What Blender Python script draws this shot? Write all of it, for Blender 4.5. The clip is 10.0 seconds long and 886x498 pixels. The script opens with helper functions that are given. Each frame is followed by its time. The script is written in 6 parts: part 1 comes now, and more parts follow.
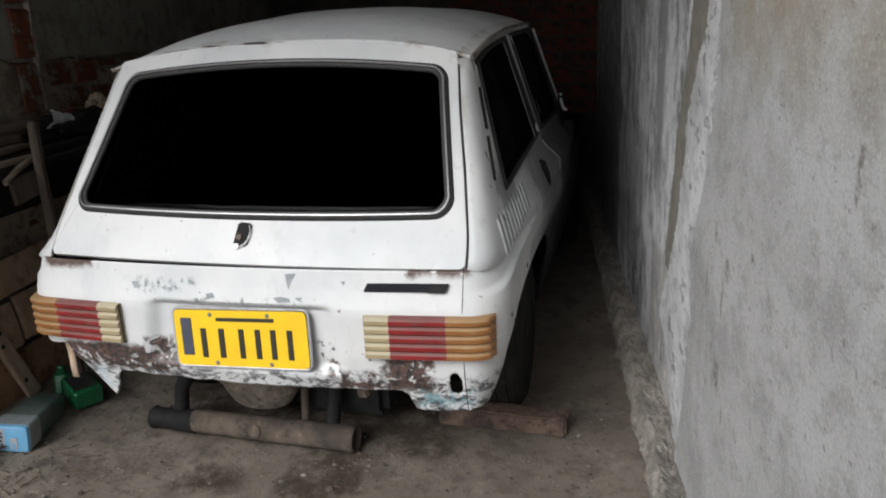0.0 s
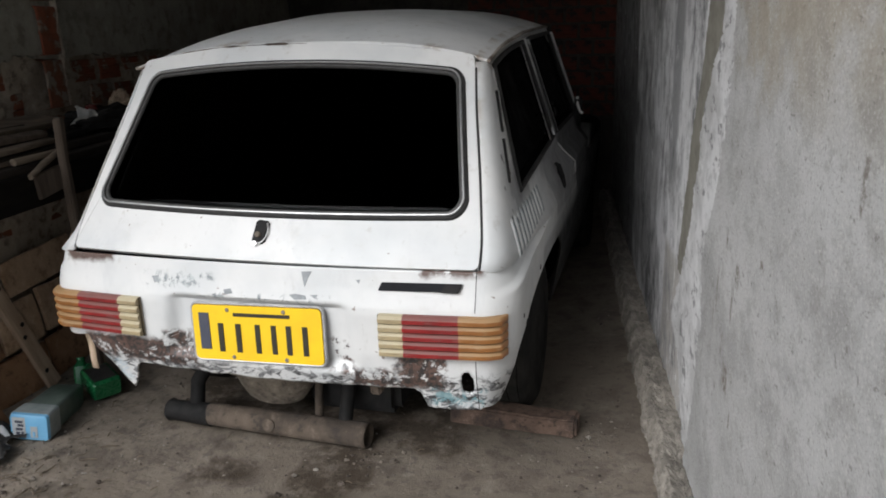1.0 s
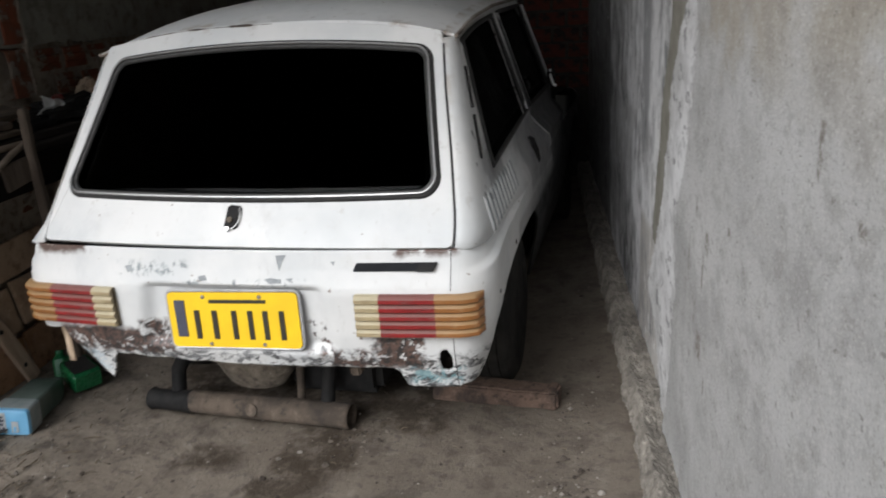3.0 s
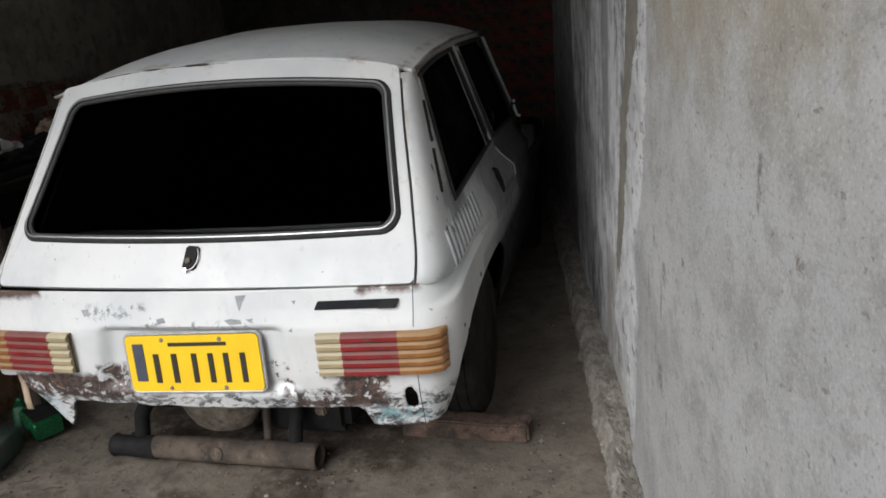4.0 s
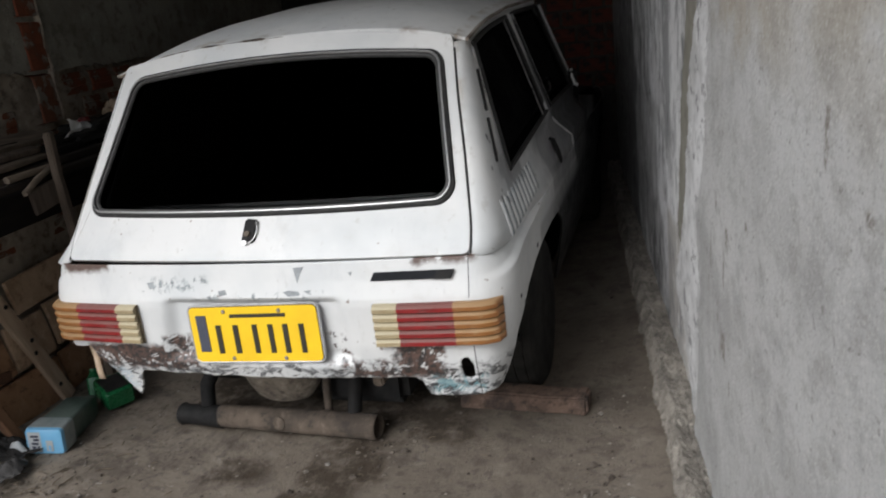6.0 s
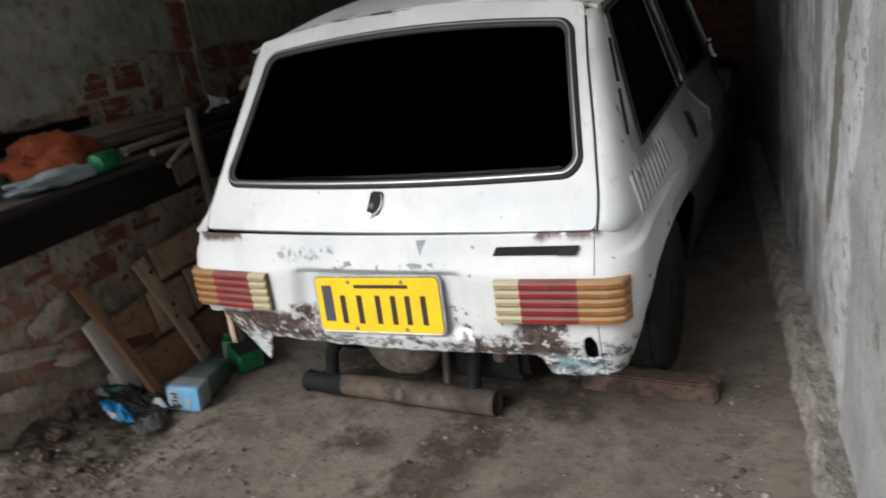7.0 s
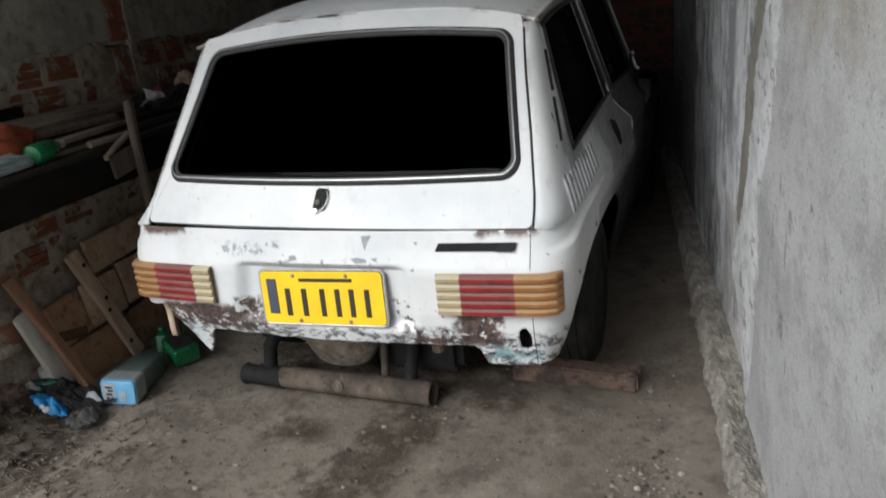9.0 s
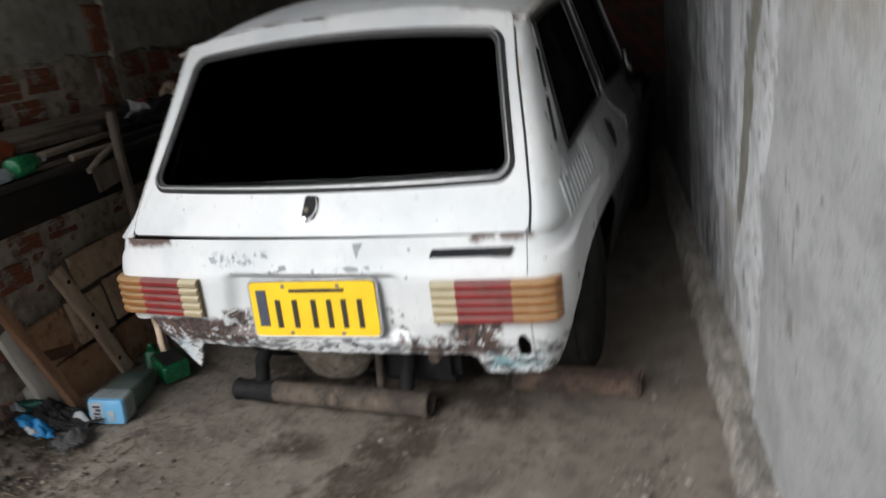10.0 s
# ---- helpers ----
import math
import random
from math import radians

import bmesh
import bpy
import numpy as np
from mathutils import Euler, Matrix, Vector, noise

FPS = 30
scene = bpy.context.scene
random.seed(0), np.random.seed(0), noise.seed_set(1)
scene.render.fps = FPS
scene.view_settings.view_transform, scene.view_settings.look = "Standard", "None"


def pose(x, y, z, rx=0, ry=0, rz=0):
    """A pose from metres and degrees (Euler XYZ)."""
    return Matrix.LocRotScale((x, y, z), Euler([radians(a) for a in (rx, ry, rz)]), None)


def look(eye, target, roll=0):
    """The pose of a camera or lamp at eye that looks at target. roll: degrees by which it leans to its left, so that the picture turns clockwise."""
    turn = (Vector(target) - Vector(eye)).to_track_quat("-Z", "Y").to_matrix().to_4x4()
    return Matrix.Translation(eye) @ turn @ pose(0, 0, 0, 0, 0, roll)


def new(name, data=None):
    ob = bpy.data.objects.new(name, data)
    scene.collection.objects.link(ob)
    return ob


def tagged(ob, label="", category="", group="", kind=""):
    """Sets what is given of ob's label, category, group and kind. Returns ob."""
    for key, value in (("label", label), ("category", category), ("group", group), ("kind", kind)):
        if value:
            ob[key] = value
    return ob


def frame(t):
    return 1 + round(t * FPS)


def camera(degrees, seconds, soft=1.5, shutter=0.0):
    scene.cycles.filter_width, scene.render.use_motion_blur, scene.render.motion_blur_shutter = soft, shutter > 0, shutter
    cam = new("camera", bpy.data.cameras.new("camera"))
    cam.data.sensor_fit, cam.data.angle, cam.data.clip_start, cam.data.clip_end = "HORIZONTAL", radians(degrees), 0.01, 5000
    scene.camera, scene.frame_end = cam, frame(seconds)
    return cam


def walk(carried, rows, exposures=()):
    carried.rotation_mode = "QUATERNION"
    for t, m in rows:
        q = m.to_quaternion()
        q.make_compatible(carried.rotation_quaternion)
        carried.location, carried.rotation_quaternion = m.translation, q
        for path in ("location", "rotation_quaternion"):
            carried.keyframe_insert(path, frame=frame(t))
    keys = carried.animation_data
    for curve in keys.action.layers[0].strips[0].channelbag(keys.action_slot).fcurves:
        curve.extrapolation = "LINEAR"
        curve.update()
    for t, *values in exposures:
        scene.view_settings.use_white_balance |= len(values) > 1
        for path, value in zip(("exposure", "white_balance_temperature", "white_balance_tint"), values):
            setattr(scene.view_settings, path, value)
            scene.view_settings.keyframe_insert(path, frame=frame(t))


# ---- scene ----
FOV = 60.22
PATH = [
    (0, 1.1459, -1.9047, 1.4304, 73.805, 2.613, 13.962),
    (0.2, 1.1483, -1.9104, 1.4337, 74.175, 2.512, 14.360),
    (0.3, 1.1494, -1.9133, 1.4353, 73.894, 2.461, 14.308),
    (0.5, 1.1518, -1.9190, 1.4385, 74.056, 2.374, 14.825),
    (0.7, 1.1537, -1.9246, 1.4398, 73.841, 2.185, 15.069),
    (0.8, 1.1546, -1.9274, 1.4404, 73.814, 2.094, 15.209),
    (1, 1.1565, -1.9330, 1.4416, 73.844, 1.917, 15.342),
    (1.2, 1.1600, -1.9406, 1.4443, 73.488, 2.084, 16.561),
    (1.3, 1.1617, -1.9444, 1.4457, 73.517, 2.170, 15.836),
    (1.5, 1.1652, -1.9521, 1.4484, 73.691, 2.347, 15.860),
    (1.7, 1.1673, -1.9571, 1.4499, 73.215, 2.340, 15.416),
    (1.8, 1.1683, -1.9597, 1.4506, 72.916, 2.335, 15.461),
    (2, 1.1703, -1.9648, 1.4521, 72.349, 2.340, 15.035),
    (2.2, 1.1704, -1.9584, 1.4498, 72.501, 2.526, 15.139),
    (2.3, 1.1704, -1.9552, 1.4486, 72.555, 2.623, 15.293),
    (2.5, 1.1705, -1.9487, 1.4462, 72.465, 2.820, 15.321),
    (2.7, 1.1764, -1.9373, 1.4436, 72.085, 3.151, 15.121),
    (2.8, 1.1794, -1.9315, 1.4423, 71.738, 3.315, 14.296),
    (2.9, 1.1824, -1.9258, 1.4410, 72.284, 3.486, 13.721),
    (3, 1.1854, -1.9201, 1.4397, 72.074, 3.662, 13.624),
    (3.1, 1.1914, -1.9083, 1.4435, 72.861, 4.068, 12.765),
    (3.2, 1.1974, -1.8965, 1.4473, 73.778, 4.485, 12.330),
    (4.3, 1.2321, -1.8860, 1.4483, 74.255, 4.692, 11.568),
    (4.5, 1.2309, -1.8850, 1.4479, 74.456, 4.241, 12.138),
    (4.7, 1.2303, -1.8867, 1.4475, 74.297, 4.199, 11.983),
    (4.8, 1.2299, -1.8875, 1.4473, 74.290, 4.179, 11.829),
    (5, 1.2293, -1.8893, 1.4469, 74.154, 4.142, 12.308),
    (5.1, 1.2289, -1.8890, 1.4466, 74.169, 4.097, 12.500),
    (5.2, 1.2284, -1.8887, 1.4462, 74.311, 4.065, 12.708),
    (6.3, 1.2395, -1.8565, 1.4223, 71.947, 7.156, 16.193),
    (6.4, 1.2264, -1.8461, 1.4306, 71.691, 6.791, 15.867),
    (6.5, 1.2349, -1.8626, 1.4250, 71.805, 7.407, 17.310),
    (6.6, 1.2450, -1.8424, 1.4144, 72.091, 7.569, 19.263),
    (6.7, 1.2427, -1.8434, 1.4117, 72.065, 7.890, 21.311),
    (6.8, 1.2403, -1.8444, 1.4091, 72.363, 8.202, 22.188),
    (6.9, 1.2380, -1.8454, 1.4065, 72.873, 8.512, 24.695),
    (7, 1.2181, -1.8493, 1.4018, 72.354, 7.963, 24.897),
    (7.1, 1.2109, -1.8822, 1.4093, 72.662, 6.666, 22.746),
    (7.2, 1.2066, -1.8974, 1.4175, 72.749, 5.664, 20.576),
    (7.3, 1.2022, -1.9125, 1.4256, 73.071, 4.657, 19.001),
    (7.5, 1.1935, -1.9429, 1.4419, 73.888, 2.663, 17.299),
    (7.6, 1.1902, -1.9566, 1.4431, 73.748, 2.475, 16.885),
    (7.7, 1.1868, -1.9702, 1.4444, 73.328, 2.295, 16.396),
    (7.8, 1.1835, -1.9839, 1.4456, 73.391, 2.117, 16.181),
    (8, 1.1769, -2.0113, 1.4481, 72.574, 1.765, 16.800),
    (8.2, 1.1827, -2.0063, 1.4470, 71.741, 2.215, 17.422),
    (8.3, 1.1865, -2.0034, 1.4458, 72.030, 2.710, 17.896),
    (8.5, 1.1941, -1.9978, 1.4436, 72.607, 3.706, 18.530),
    (8.7, 1.1983, -1.9893, 1.4392, 72.726, 4.402, 18.937),
    (8.8, 1.2003, -1.9851, 1.4370, 72.408, 4.746, 19.411),
    (9, 1.2045, -1.9767, 1.4327, 71.727, 5.458, 19.461),
    (9.2, 1.2038, -1.9640, 1.4316, 70.839, 4.913, 18.558),
    (9.3, 1.2035, -1.9577, 1.4310, 71.174, 4.655, 18.285),
    (9.5, 1.2028, -1.9451, 1.4300, 72.358, 4.126, 18.390),
    (9.6, 1.2001, -1.9409, 1.4226, 72.772, 4.244, 18.715),
    (9.7, 1.1973, -1.9367, 1.4152, 73.786, 4.382, 18.962),
    (9.8, 1.1945, -1.9326, 1.4078, 74.104, 4.507, 18.849),
    (9.9, 1.1918, -1.9284, 1.4004, 73.652, 4.651, 19.121),
    (10, 1.1806, -1.9154, 1.4005, 72.343, 6.659, 18.623),
]
cam = camera(FOV, 10.0, soft=1.7, shutter=0.8)
walk(cam, [(t, pose(x, y, z, rx, ry, rz)) for t, x, y, z, rx, ry, rz in PATH], [(0.0, 0.37, 6150, 9), (1.5, 0.43, 6150, 9), (3.2, 0.43, 6150, 9), (4.5, 0.33, 6150, 9), (5.2, 0.33, 6150, 9), (6.5, 0.43, 6150, 9), (7.0, 0.50, 6150, 9), (8.5, 0.50, 6050, 7), (10.0, 0.49, 6050, 8)])

# ---- light: an overcast sky that reaches in through the open end of the garage ----
world = bpy.data.worlds.new("sky")
scene.world = world
world.use_nodes = True
wn = world.node_tree.nodes
sky = wn.new("ShaderNodeTexSky")
sky.sky_type, sky.sun_disc = "NISHITA", False
sky.sun_elevation, sky.sun_rotation = radians(40), radians(203)
sky.air_density, sky.dust_density = 1.0, 4.0
flat = wn.new("ShaderNodeHueSaturation")
flat.inputs["Saturation"].default_value = 0.5
world.node_tree.links.new(sky.outputs[0], flat.inputs["Color"])
world.node_tree.links.new(flat.outputs[0], wn["Background"].inputs[0])
wn["Background"].inputs[1].default_value = 0.115
sun = new("sun", bpy.data.lights.new("sun", "SUN"))
sun.data.energy, sun.data.angle, sun.data.color = 1.57, radians(36), (1.0, 0.99, 0.985)
sun.matrix_world = look((-3.7, -8.9, 8.1), (0, 0, 0))


# ---- materials ----
class Mat:
    """A node material with a few shortcuts."""

    def __init__(self, name, rough=0.7, metal=0.0):
        self.m = bpy.data.materials.new(name)
        self.m.use_nodes = True
        self.t = self.m.node_tree
        self.b = self.t.nodes["Principled BSDF"]
        self.b.inputs["Roughness"].default_value = rough
        self.b.inputs["Metallic"].default_value = metal
        self.co = self.t.nodes.new("ShaderNodeTexCoord").outputs["Object"]

    def put(self, value, socket):
        if isinstance(value, (int, float)):
            socket.default_value = value
        elif isinstance(value, tuple):
            socket.default_value = (*value, 1.0) if len(value) == 3 and socket.type == "RGBA" else value
        else:
            self.t.links.new(value, socket)

    def math(self, op, a, b=0.0, clamp=False):
        n = self.t.nodes.new("ShaderNodeMath")
        n.operation, n.use_clamp = op, clamp
        self.put(a, n.inputs[0])
        self.put(b, n.inputs[1])
        return n.outputs[0]

    def noise(self, scale, detail=4, stretch=None, rough=0.55, distort=0.0):
        n = self.t.nodes.new("ShaderNodeTexNoise")
        n.inputs["Scale"].default_value, n.inputs["Detail"].default_value = scale, detail
        n.inputs["Roughness"].default_value, n.inputs["Distortion"].default_value = rough, distort
        co = self.co
        if stretch:
            s = self.t.nodes.new("ShaderNodeVectorMath")
            s.operation = "MULTIPLY"
            s.inputs[1].default_value = stretch
            self.t.links.new(co, s.inputs[0])
            co = s.outputs[0]
        self.t.links.new(co, n.inputs["Vector"])
        return n.outputs["Fac"]

    def step(self, value, low, high, a=0.0, b=1.0):
        n = self.t.nodes.new("ShaderNodeMapRange")
        n.interpolation_type = "SMOOTHSTEP"
        self.put(value, n.inputs[0])
        for i, v in enumerate((low, high, a, b)):
            n.inputs[i + 1].default_value = v
        return n.outputs[0]

    def mix(self, fac, a, b):
        n = self.t.nodes.new("ShaderNodeMix")
        n.data_type = "RGBA"
        self.put(fac, n.inputs["Factor"])
        self.put(a, n.inputs[6])
        self.put(b, n.inputs[7])
        return n.outputs[2]

    def xyz(self):
        n = self.t.nodes.new("ShaderNodeSeparateXYZ")
        self.t.links.new(self.co, n.inputs[0])
        return n.outputs

    def random(self):
        return self.t.nodes.new("ShaderNodeObjectInfo").outputs["Random"]

    def island(self):
        return self.t.nodes.new("ShaderNodeNewGeometry").outputs["Random Per Island"]

    def color(self, c):
        self.put(c, self.b.inputs["Base Color"])
        return self

    def rough(self, r):
        self.put(r, self.b.inputs["Roughness"])
        return self

    def bump(self, height, strength=0.4, distance=0.01):
        n = self.t.nodes.new("ShaderNodeBump")
        n.inputs["Strength"].default_value, n.inputs["Distance"].default_value = strength, distance
        self.put(height, n.inputs["Height"])
        self.t.links.new(n.outputs[0], self.b.inputs["Normal"])
        return self

    def box(self, axes, x0, x1, z0, z1, wobble, soft=0.012):
        """A soft-edged, ragged patch between x0 and x1 and z0 and z1 of two coordinates."""
        a = self.math("ADD", axes[0], self.math("MULTIPLY", wobble, 0.10))
        c = self.math("ADD", axes[1], self.math("MULTIPLY", wobble, 0.05))
        m = self.math("MULTIPLY", self.step(a, x0 - soft, x0 + soft), self.step(a, x1 - soft, x1 + soft, 1.0, 0.0))
        return self.math("MULTIPLY", m, self.math("MULTIPLY", self.step(c, z0 - soft, z0 + soft), self.step(c, z1 - soft, z1 + soft, 1.0, 0.0)))


def simple(name, a, b, rough=0.7, scale=12.0, metal=0.0, stretch=None, bump=0.3, fine=90.0, per_piece=0.0):
    """Two mixed tones with grain and relief; per_piece varies the tone from object to object."""
    m = Mat(name, rough, metal)
    n = m.noise(scale, 5, stretch)
    f = m.noise(fine, 3, stretch)
    k = m.math("ADD", m.math("MULTIPLY", m.step(n, 0.3, 0.7), 0.7), m.math("MULTIPLY", f, 0.3))
    if per_piece:
        k = m.math("ADD", k, m.math("MULTIPLY", m.math("SUBTRACT", m.random(), 0.5), per_piece), True)
    m.color(m.mix(k, a, b))
    m.rough(m.step(f, 0.2, 0.8, rough - 0.08, min(1.0, rough + 0.1)))
    if bump:
        m.bump(m.math("ADD", m.math("MULTIPLY", n, 0.6), m.math("MULTIPLY", f, 0.4)), bump, 0.006)
    return m.m


def make_paint(name, dusty=0.0):
    """Chalky white car paint, scuffed, with primer, filler and rust where it has come off."""
    m = Mat(name, 0.38)
    x, y, z = m.xyz()
    big, mid, fine = m.noise(3.0, 5), m.noise(16.0, 6, None, 0.65), m.noise(60.0, 5, None, 0.7)
    wob = m.math("SUBTRACT", mid, 0.5)
    white = m.mix(m.step(big, 0.35, 0.70), (0.625, 0.625, 0.618), (0.52, 0.535, 0.54))
    smear = m.noise(7.0, 6, (1.0, 1.0, 0.5), 0.7, 0.4)
    white = m.mix(m.math("MULTIPLY", m.step(smear, 0.54, 0.68), 0.4), white, (0.48, 0.49, 0.50))
    white = m.mix(m.math("MULTIPLY", m.step(m.noise(24.0, 5, (1.0, 1.0, 0.3), 0.7), 0.60, 0.70), 0.35), white, (0.36, 0.34, 0.31))
    white = m.mix(m.math("MULTIPLY", m.step(mid, 0.55, 0.75), 0.25 + dusty), white, (0.46, 0.45, 0.42))
    rear = m.step(y, 0.16, 0.22, 1.0, 0.0)
    crumbs = m.step(m.noise(34.0, 6, None, 0.7, 0.6), 0.47, 0.53)
    scab = m.mix(m.step(fine, 0.42, 0.6), (0.035, 0.032, 0.032), (0.12, 0.075, 0.06))
    scuff = m.mix(m.step(fine, 0.38, 0.62), (0.17, 0.19, 0.20), (0.40, 0.43, 0.44))
    brown = m.mix(fine, (0.055, 0.032, 0.024), (0.13, 0.085, 0.07))
    gate = m.step(z, 0.7775, 0.7785, 1.0, 0.0)
    rear = m.math("MULTIPLY", rear, gate)
    col = white
    # peeled lower lip
    mosaic = m.mix(m.step(m.noise(48.0, 5, None, 0.7), 0.42, 0.58), (0.04, 0.04, 0.042), (0.22, 0.225, 0.23))
    lip = m.math("MULTIPLY", m.step(m.math("ADD", z, m.math("MULTIPLY", wob, 0.10)), 0.435, 0.47, 1.0, 0.0), rear)
    col = m.mix(m.math("MULTIPLY", lip, m.step(m.noise(22.0, 6, (1, 1, 1.8), 0.7, 0.8), 0.48, 0.54)), col, mosaic)
    # bare rusty bands beside the plate
    tight = m.math("MULTIPLY", wob, 0.55)
    for x0, x1, z0, z1, tone, cover in (
        (-0.64, -0.21, 0.425, 0.515, scab, 0.40), (-0.34, -0.24, 0.50, 0.545, scab, 0.46), (0.445, 0.590, 0.420, 0.520, scab, 0.38), (0.40, 0.60, 0.408, 0.445, scab, 0.42),
        (0.27, 0.44, 0.41, 0.47, scab, 0.46), (0.24, 0.30, 0.46, 0.56, scab, 0.54), (-0.70, -0.52, 0.752, 0.79, brown, 0.33),
        (0.53, 0.70, 0.760, 0.79, brown, 0.35), (-0.40, -0.14, 0.695, 0.735, scuff, 0.52), (-0.20, 0.24, 0.665, 0.69, scuff, 0.53),
        (0.30, 0.345, 0.655, 0.69, scuff, 0.56)):
        k = m.math("MULTIPLY", m.box((x, z), x0, x1, z0, z1, wob, 0.012), rear)
        col = m.mix(m.math("MULTIPLY", k, m.step(m.noise(26.0, 6, None, 0.7, 0.5), cover, cover + 0.07)), col, tone)
    teal = m.math("MULTIPLY", m.box((x, z), 0.54, 0.70, 0.36, 0.415, wob), crumbs)
    col = m.mix(m.math("MULTIPLY", teal, 0.8), col, (0.16, 0.30, 0.33))
    teal = m.math("MULTIPLY", m.box((x, z), -0.61, -0.51, 0.34, 0.42, wob), crumbs)
    col = m.mix(m.math("MULTIPLY", teal, 0.6), col, (0.42, 0.50, 0.56))
    # rust that breaks through at the roof's gutter and the pillars
    gutter = m.math("MULTIPLY", m.math("MULTIPLY", m.step(z, 1.30, 1.335), m.step(y, 0.47, 0.52, 1.0, 0.0)), m.step(m.math("ABSOLUTE", x), 0.585, 0.60))
    col = m.mix(m.math("MULTIPLY", gutter, m.step(m.noise(9.0, 5, None, 0.6), 0.58, 0.66)), col, (0.17, 0.10, 0.055))
    for x0, x1, z0, z1, tone in ((-0.30, -0.19, 1.402, 1.430, (0.24, 0.18, 0.12)), (0.44, 0.51, 1.385, 1.405, (0.20, 0.14, 0.09)), (0.575, 0.62, 1.335, 1.375, (0.16, 0.10, 0.065)), (-0.06, -0.03, 1.402, 1.425, (0.12, 0.09, 0.07))):
        k = m.math("MULTIPLY", m.box((x, z), x0, x1, z0, z1, tight, 0.02), m.step(y, 0.46, 0.52, 1.0, 0.0))
        col = m.mix(m.math("MULTIPLY", k, m.step(m.noise(30.0, 5, None, 0.65), 0.42, 0.58)), col, tone)
    # grime on the pillars beside the tailgate
    edge = m.math("ADD", m.math("ABSOLUTE", x), m.math("MULTIPLY", z, 0.155))
    edge = m.math("ADD", edge, m.math("MULTIPLY", wob, 0.02))
    near_gap = m.math("MULTIPLY", m.step(edge, 0.806, 0.811), m.step(edge, 0.812, 0.845, 1.0, 0.0))
    grime = m.math("MULTIPLY", m.math("MULTIPLY", near_gap, m.step(z, 0.86, 1.12)), m.step(m.noise(13.0, 5, (1, 1, 0.5), 0.65), 0.40, 0.62))
    col = m.mix(m.math("MULTIPLY", grime, m.step(x, 0.0, 0.01, 0.0, 0.7)), col, (0.30, 0.25, 0.19))
    off = m.math("MULTIPLY", m.math("MULTIPLY", m.step(edge, 0.806, 0.812), m.step(z, 0.80, 0.95)), m.step(x, -0.01, 0.0, 1.0, 0.0))
    col = m.mix(m.math("MULTIPLY", off, m.step(mid, 0.35, 0.6, 0.45, 0.85)), col, (0.22, 0.195, 0.165))
    # grey scuff below the window corner; the flank greys towards the nose
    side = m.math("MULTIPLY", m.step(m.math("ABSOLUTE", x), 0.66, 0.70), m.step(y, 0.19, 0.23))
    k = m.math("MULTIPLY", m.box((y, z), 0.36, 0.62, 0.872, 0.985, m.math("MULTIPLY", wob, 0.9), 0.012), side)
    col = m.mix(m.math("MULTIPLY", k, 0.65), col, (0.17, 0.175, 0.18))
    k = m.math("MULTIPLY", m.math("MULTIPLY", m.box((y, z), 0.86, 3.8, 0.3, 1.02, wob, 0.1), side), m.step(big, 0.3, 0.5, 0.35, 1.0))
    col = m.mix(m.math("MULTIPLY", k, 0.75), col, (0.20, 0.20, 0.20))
    # grey bands on the flank; the lowest paints in shade below the crease
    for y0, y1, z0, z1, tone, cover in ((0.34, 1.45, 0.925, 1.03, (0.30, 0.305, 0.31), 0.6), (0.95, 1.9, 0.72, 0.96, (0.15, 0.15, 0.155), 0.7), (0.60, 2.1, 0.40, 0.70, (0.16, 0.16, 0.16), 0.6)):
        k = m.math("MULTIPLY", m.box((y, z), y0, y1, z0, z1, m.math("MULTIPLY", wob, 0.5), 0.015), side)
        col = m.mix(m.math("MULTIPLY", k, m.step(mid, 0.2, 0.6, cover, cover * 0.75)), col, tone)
    # chips down to the metal behind the pillar's slits
    for y0, z0, r in ((0.340, 1.056, 0.009), (0.348, 1.040, 0.005), (0.285, 0.972, 0.006), (0.275, 0.880, 0.009), (0.330, 0.862, 0.010), (0.300, 0.900, 0.005), (0.36, 0.845, 0.006)):
        k = m.math("MULTIPLY", m.box((y, z), y0 - r, y0 + r, z0 - r, z0 + r, m.math("MULTIPLY", m.math("SUBTRACT", fine, 0.5), 0.08), 0.004), m.step(x, 0.60, 0.62))
        col = m.mix(m.math("MULTIPLY", k, 0.85), col, (0.05, 0.047, 0.045))
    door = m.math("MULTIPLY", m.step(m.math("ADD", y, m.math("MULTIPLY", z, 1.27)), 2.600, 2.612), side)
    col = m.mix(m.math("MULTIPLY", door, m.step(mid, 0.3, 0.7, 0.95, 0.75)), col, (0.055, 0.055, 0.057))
    # front wing turned near-black
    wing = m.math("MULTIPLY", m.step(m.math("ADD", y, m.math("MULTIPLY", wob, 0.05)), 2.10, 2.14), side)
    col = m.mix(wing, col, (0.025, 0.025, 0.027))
    # near-black paints in the dark along the sill
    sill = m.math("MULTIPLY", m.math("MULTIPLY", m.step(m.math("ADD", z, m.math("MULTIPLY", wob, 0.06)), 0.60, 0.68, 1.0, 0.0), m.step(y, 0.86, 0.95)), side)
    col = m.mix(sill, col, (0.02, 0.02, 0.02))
    spots = m.step(m.noise(42.0, 2, None, 0.5), 0.735, 0.77)
    col = m.mix(m.math("MULTIPLY", spots, 0.7), col, (0.14, 0.09, 0.06))
    m.color(col)
    m.rough(m.step(mid, 0.3, 0.8, 0.32 + dusty * 0.5, 0.62))
    m.bump(m.math("ADD", m.math("MULTIPLY", big, 1.0), m.math("MULTIPLY", fine, 0.06)), 0.12, 0.02)
    return m.m


PAINT = make_paint("white_paint")
ROOF_PAINT = make_paint("dusty_white_paint", 0.30)


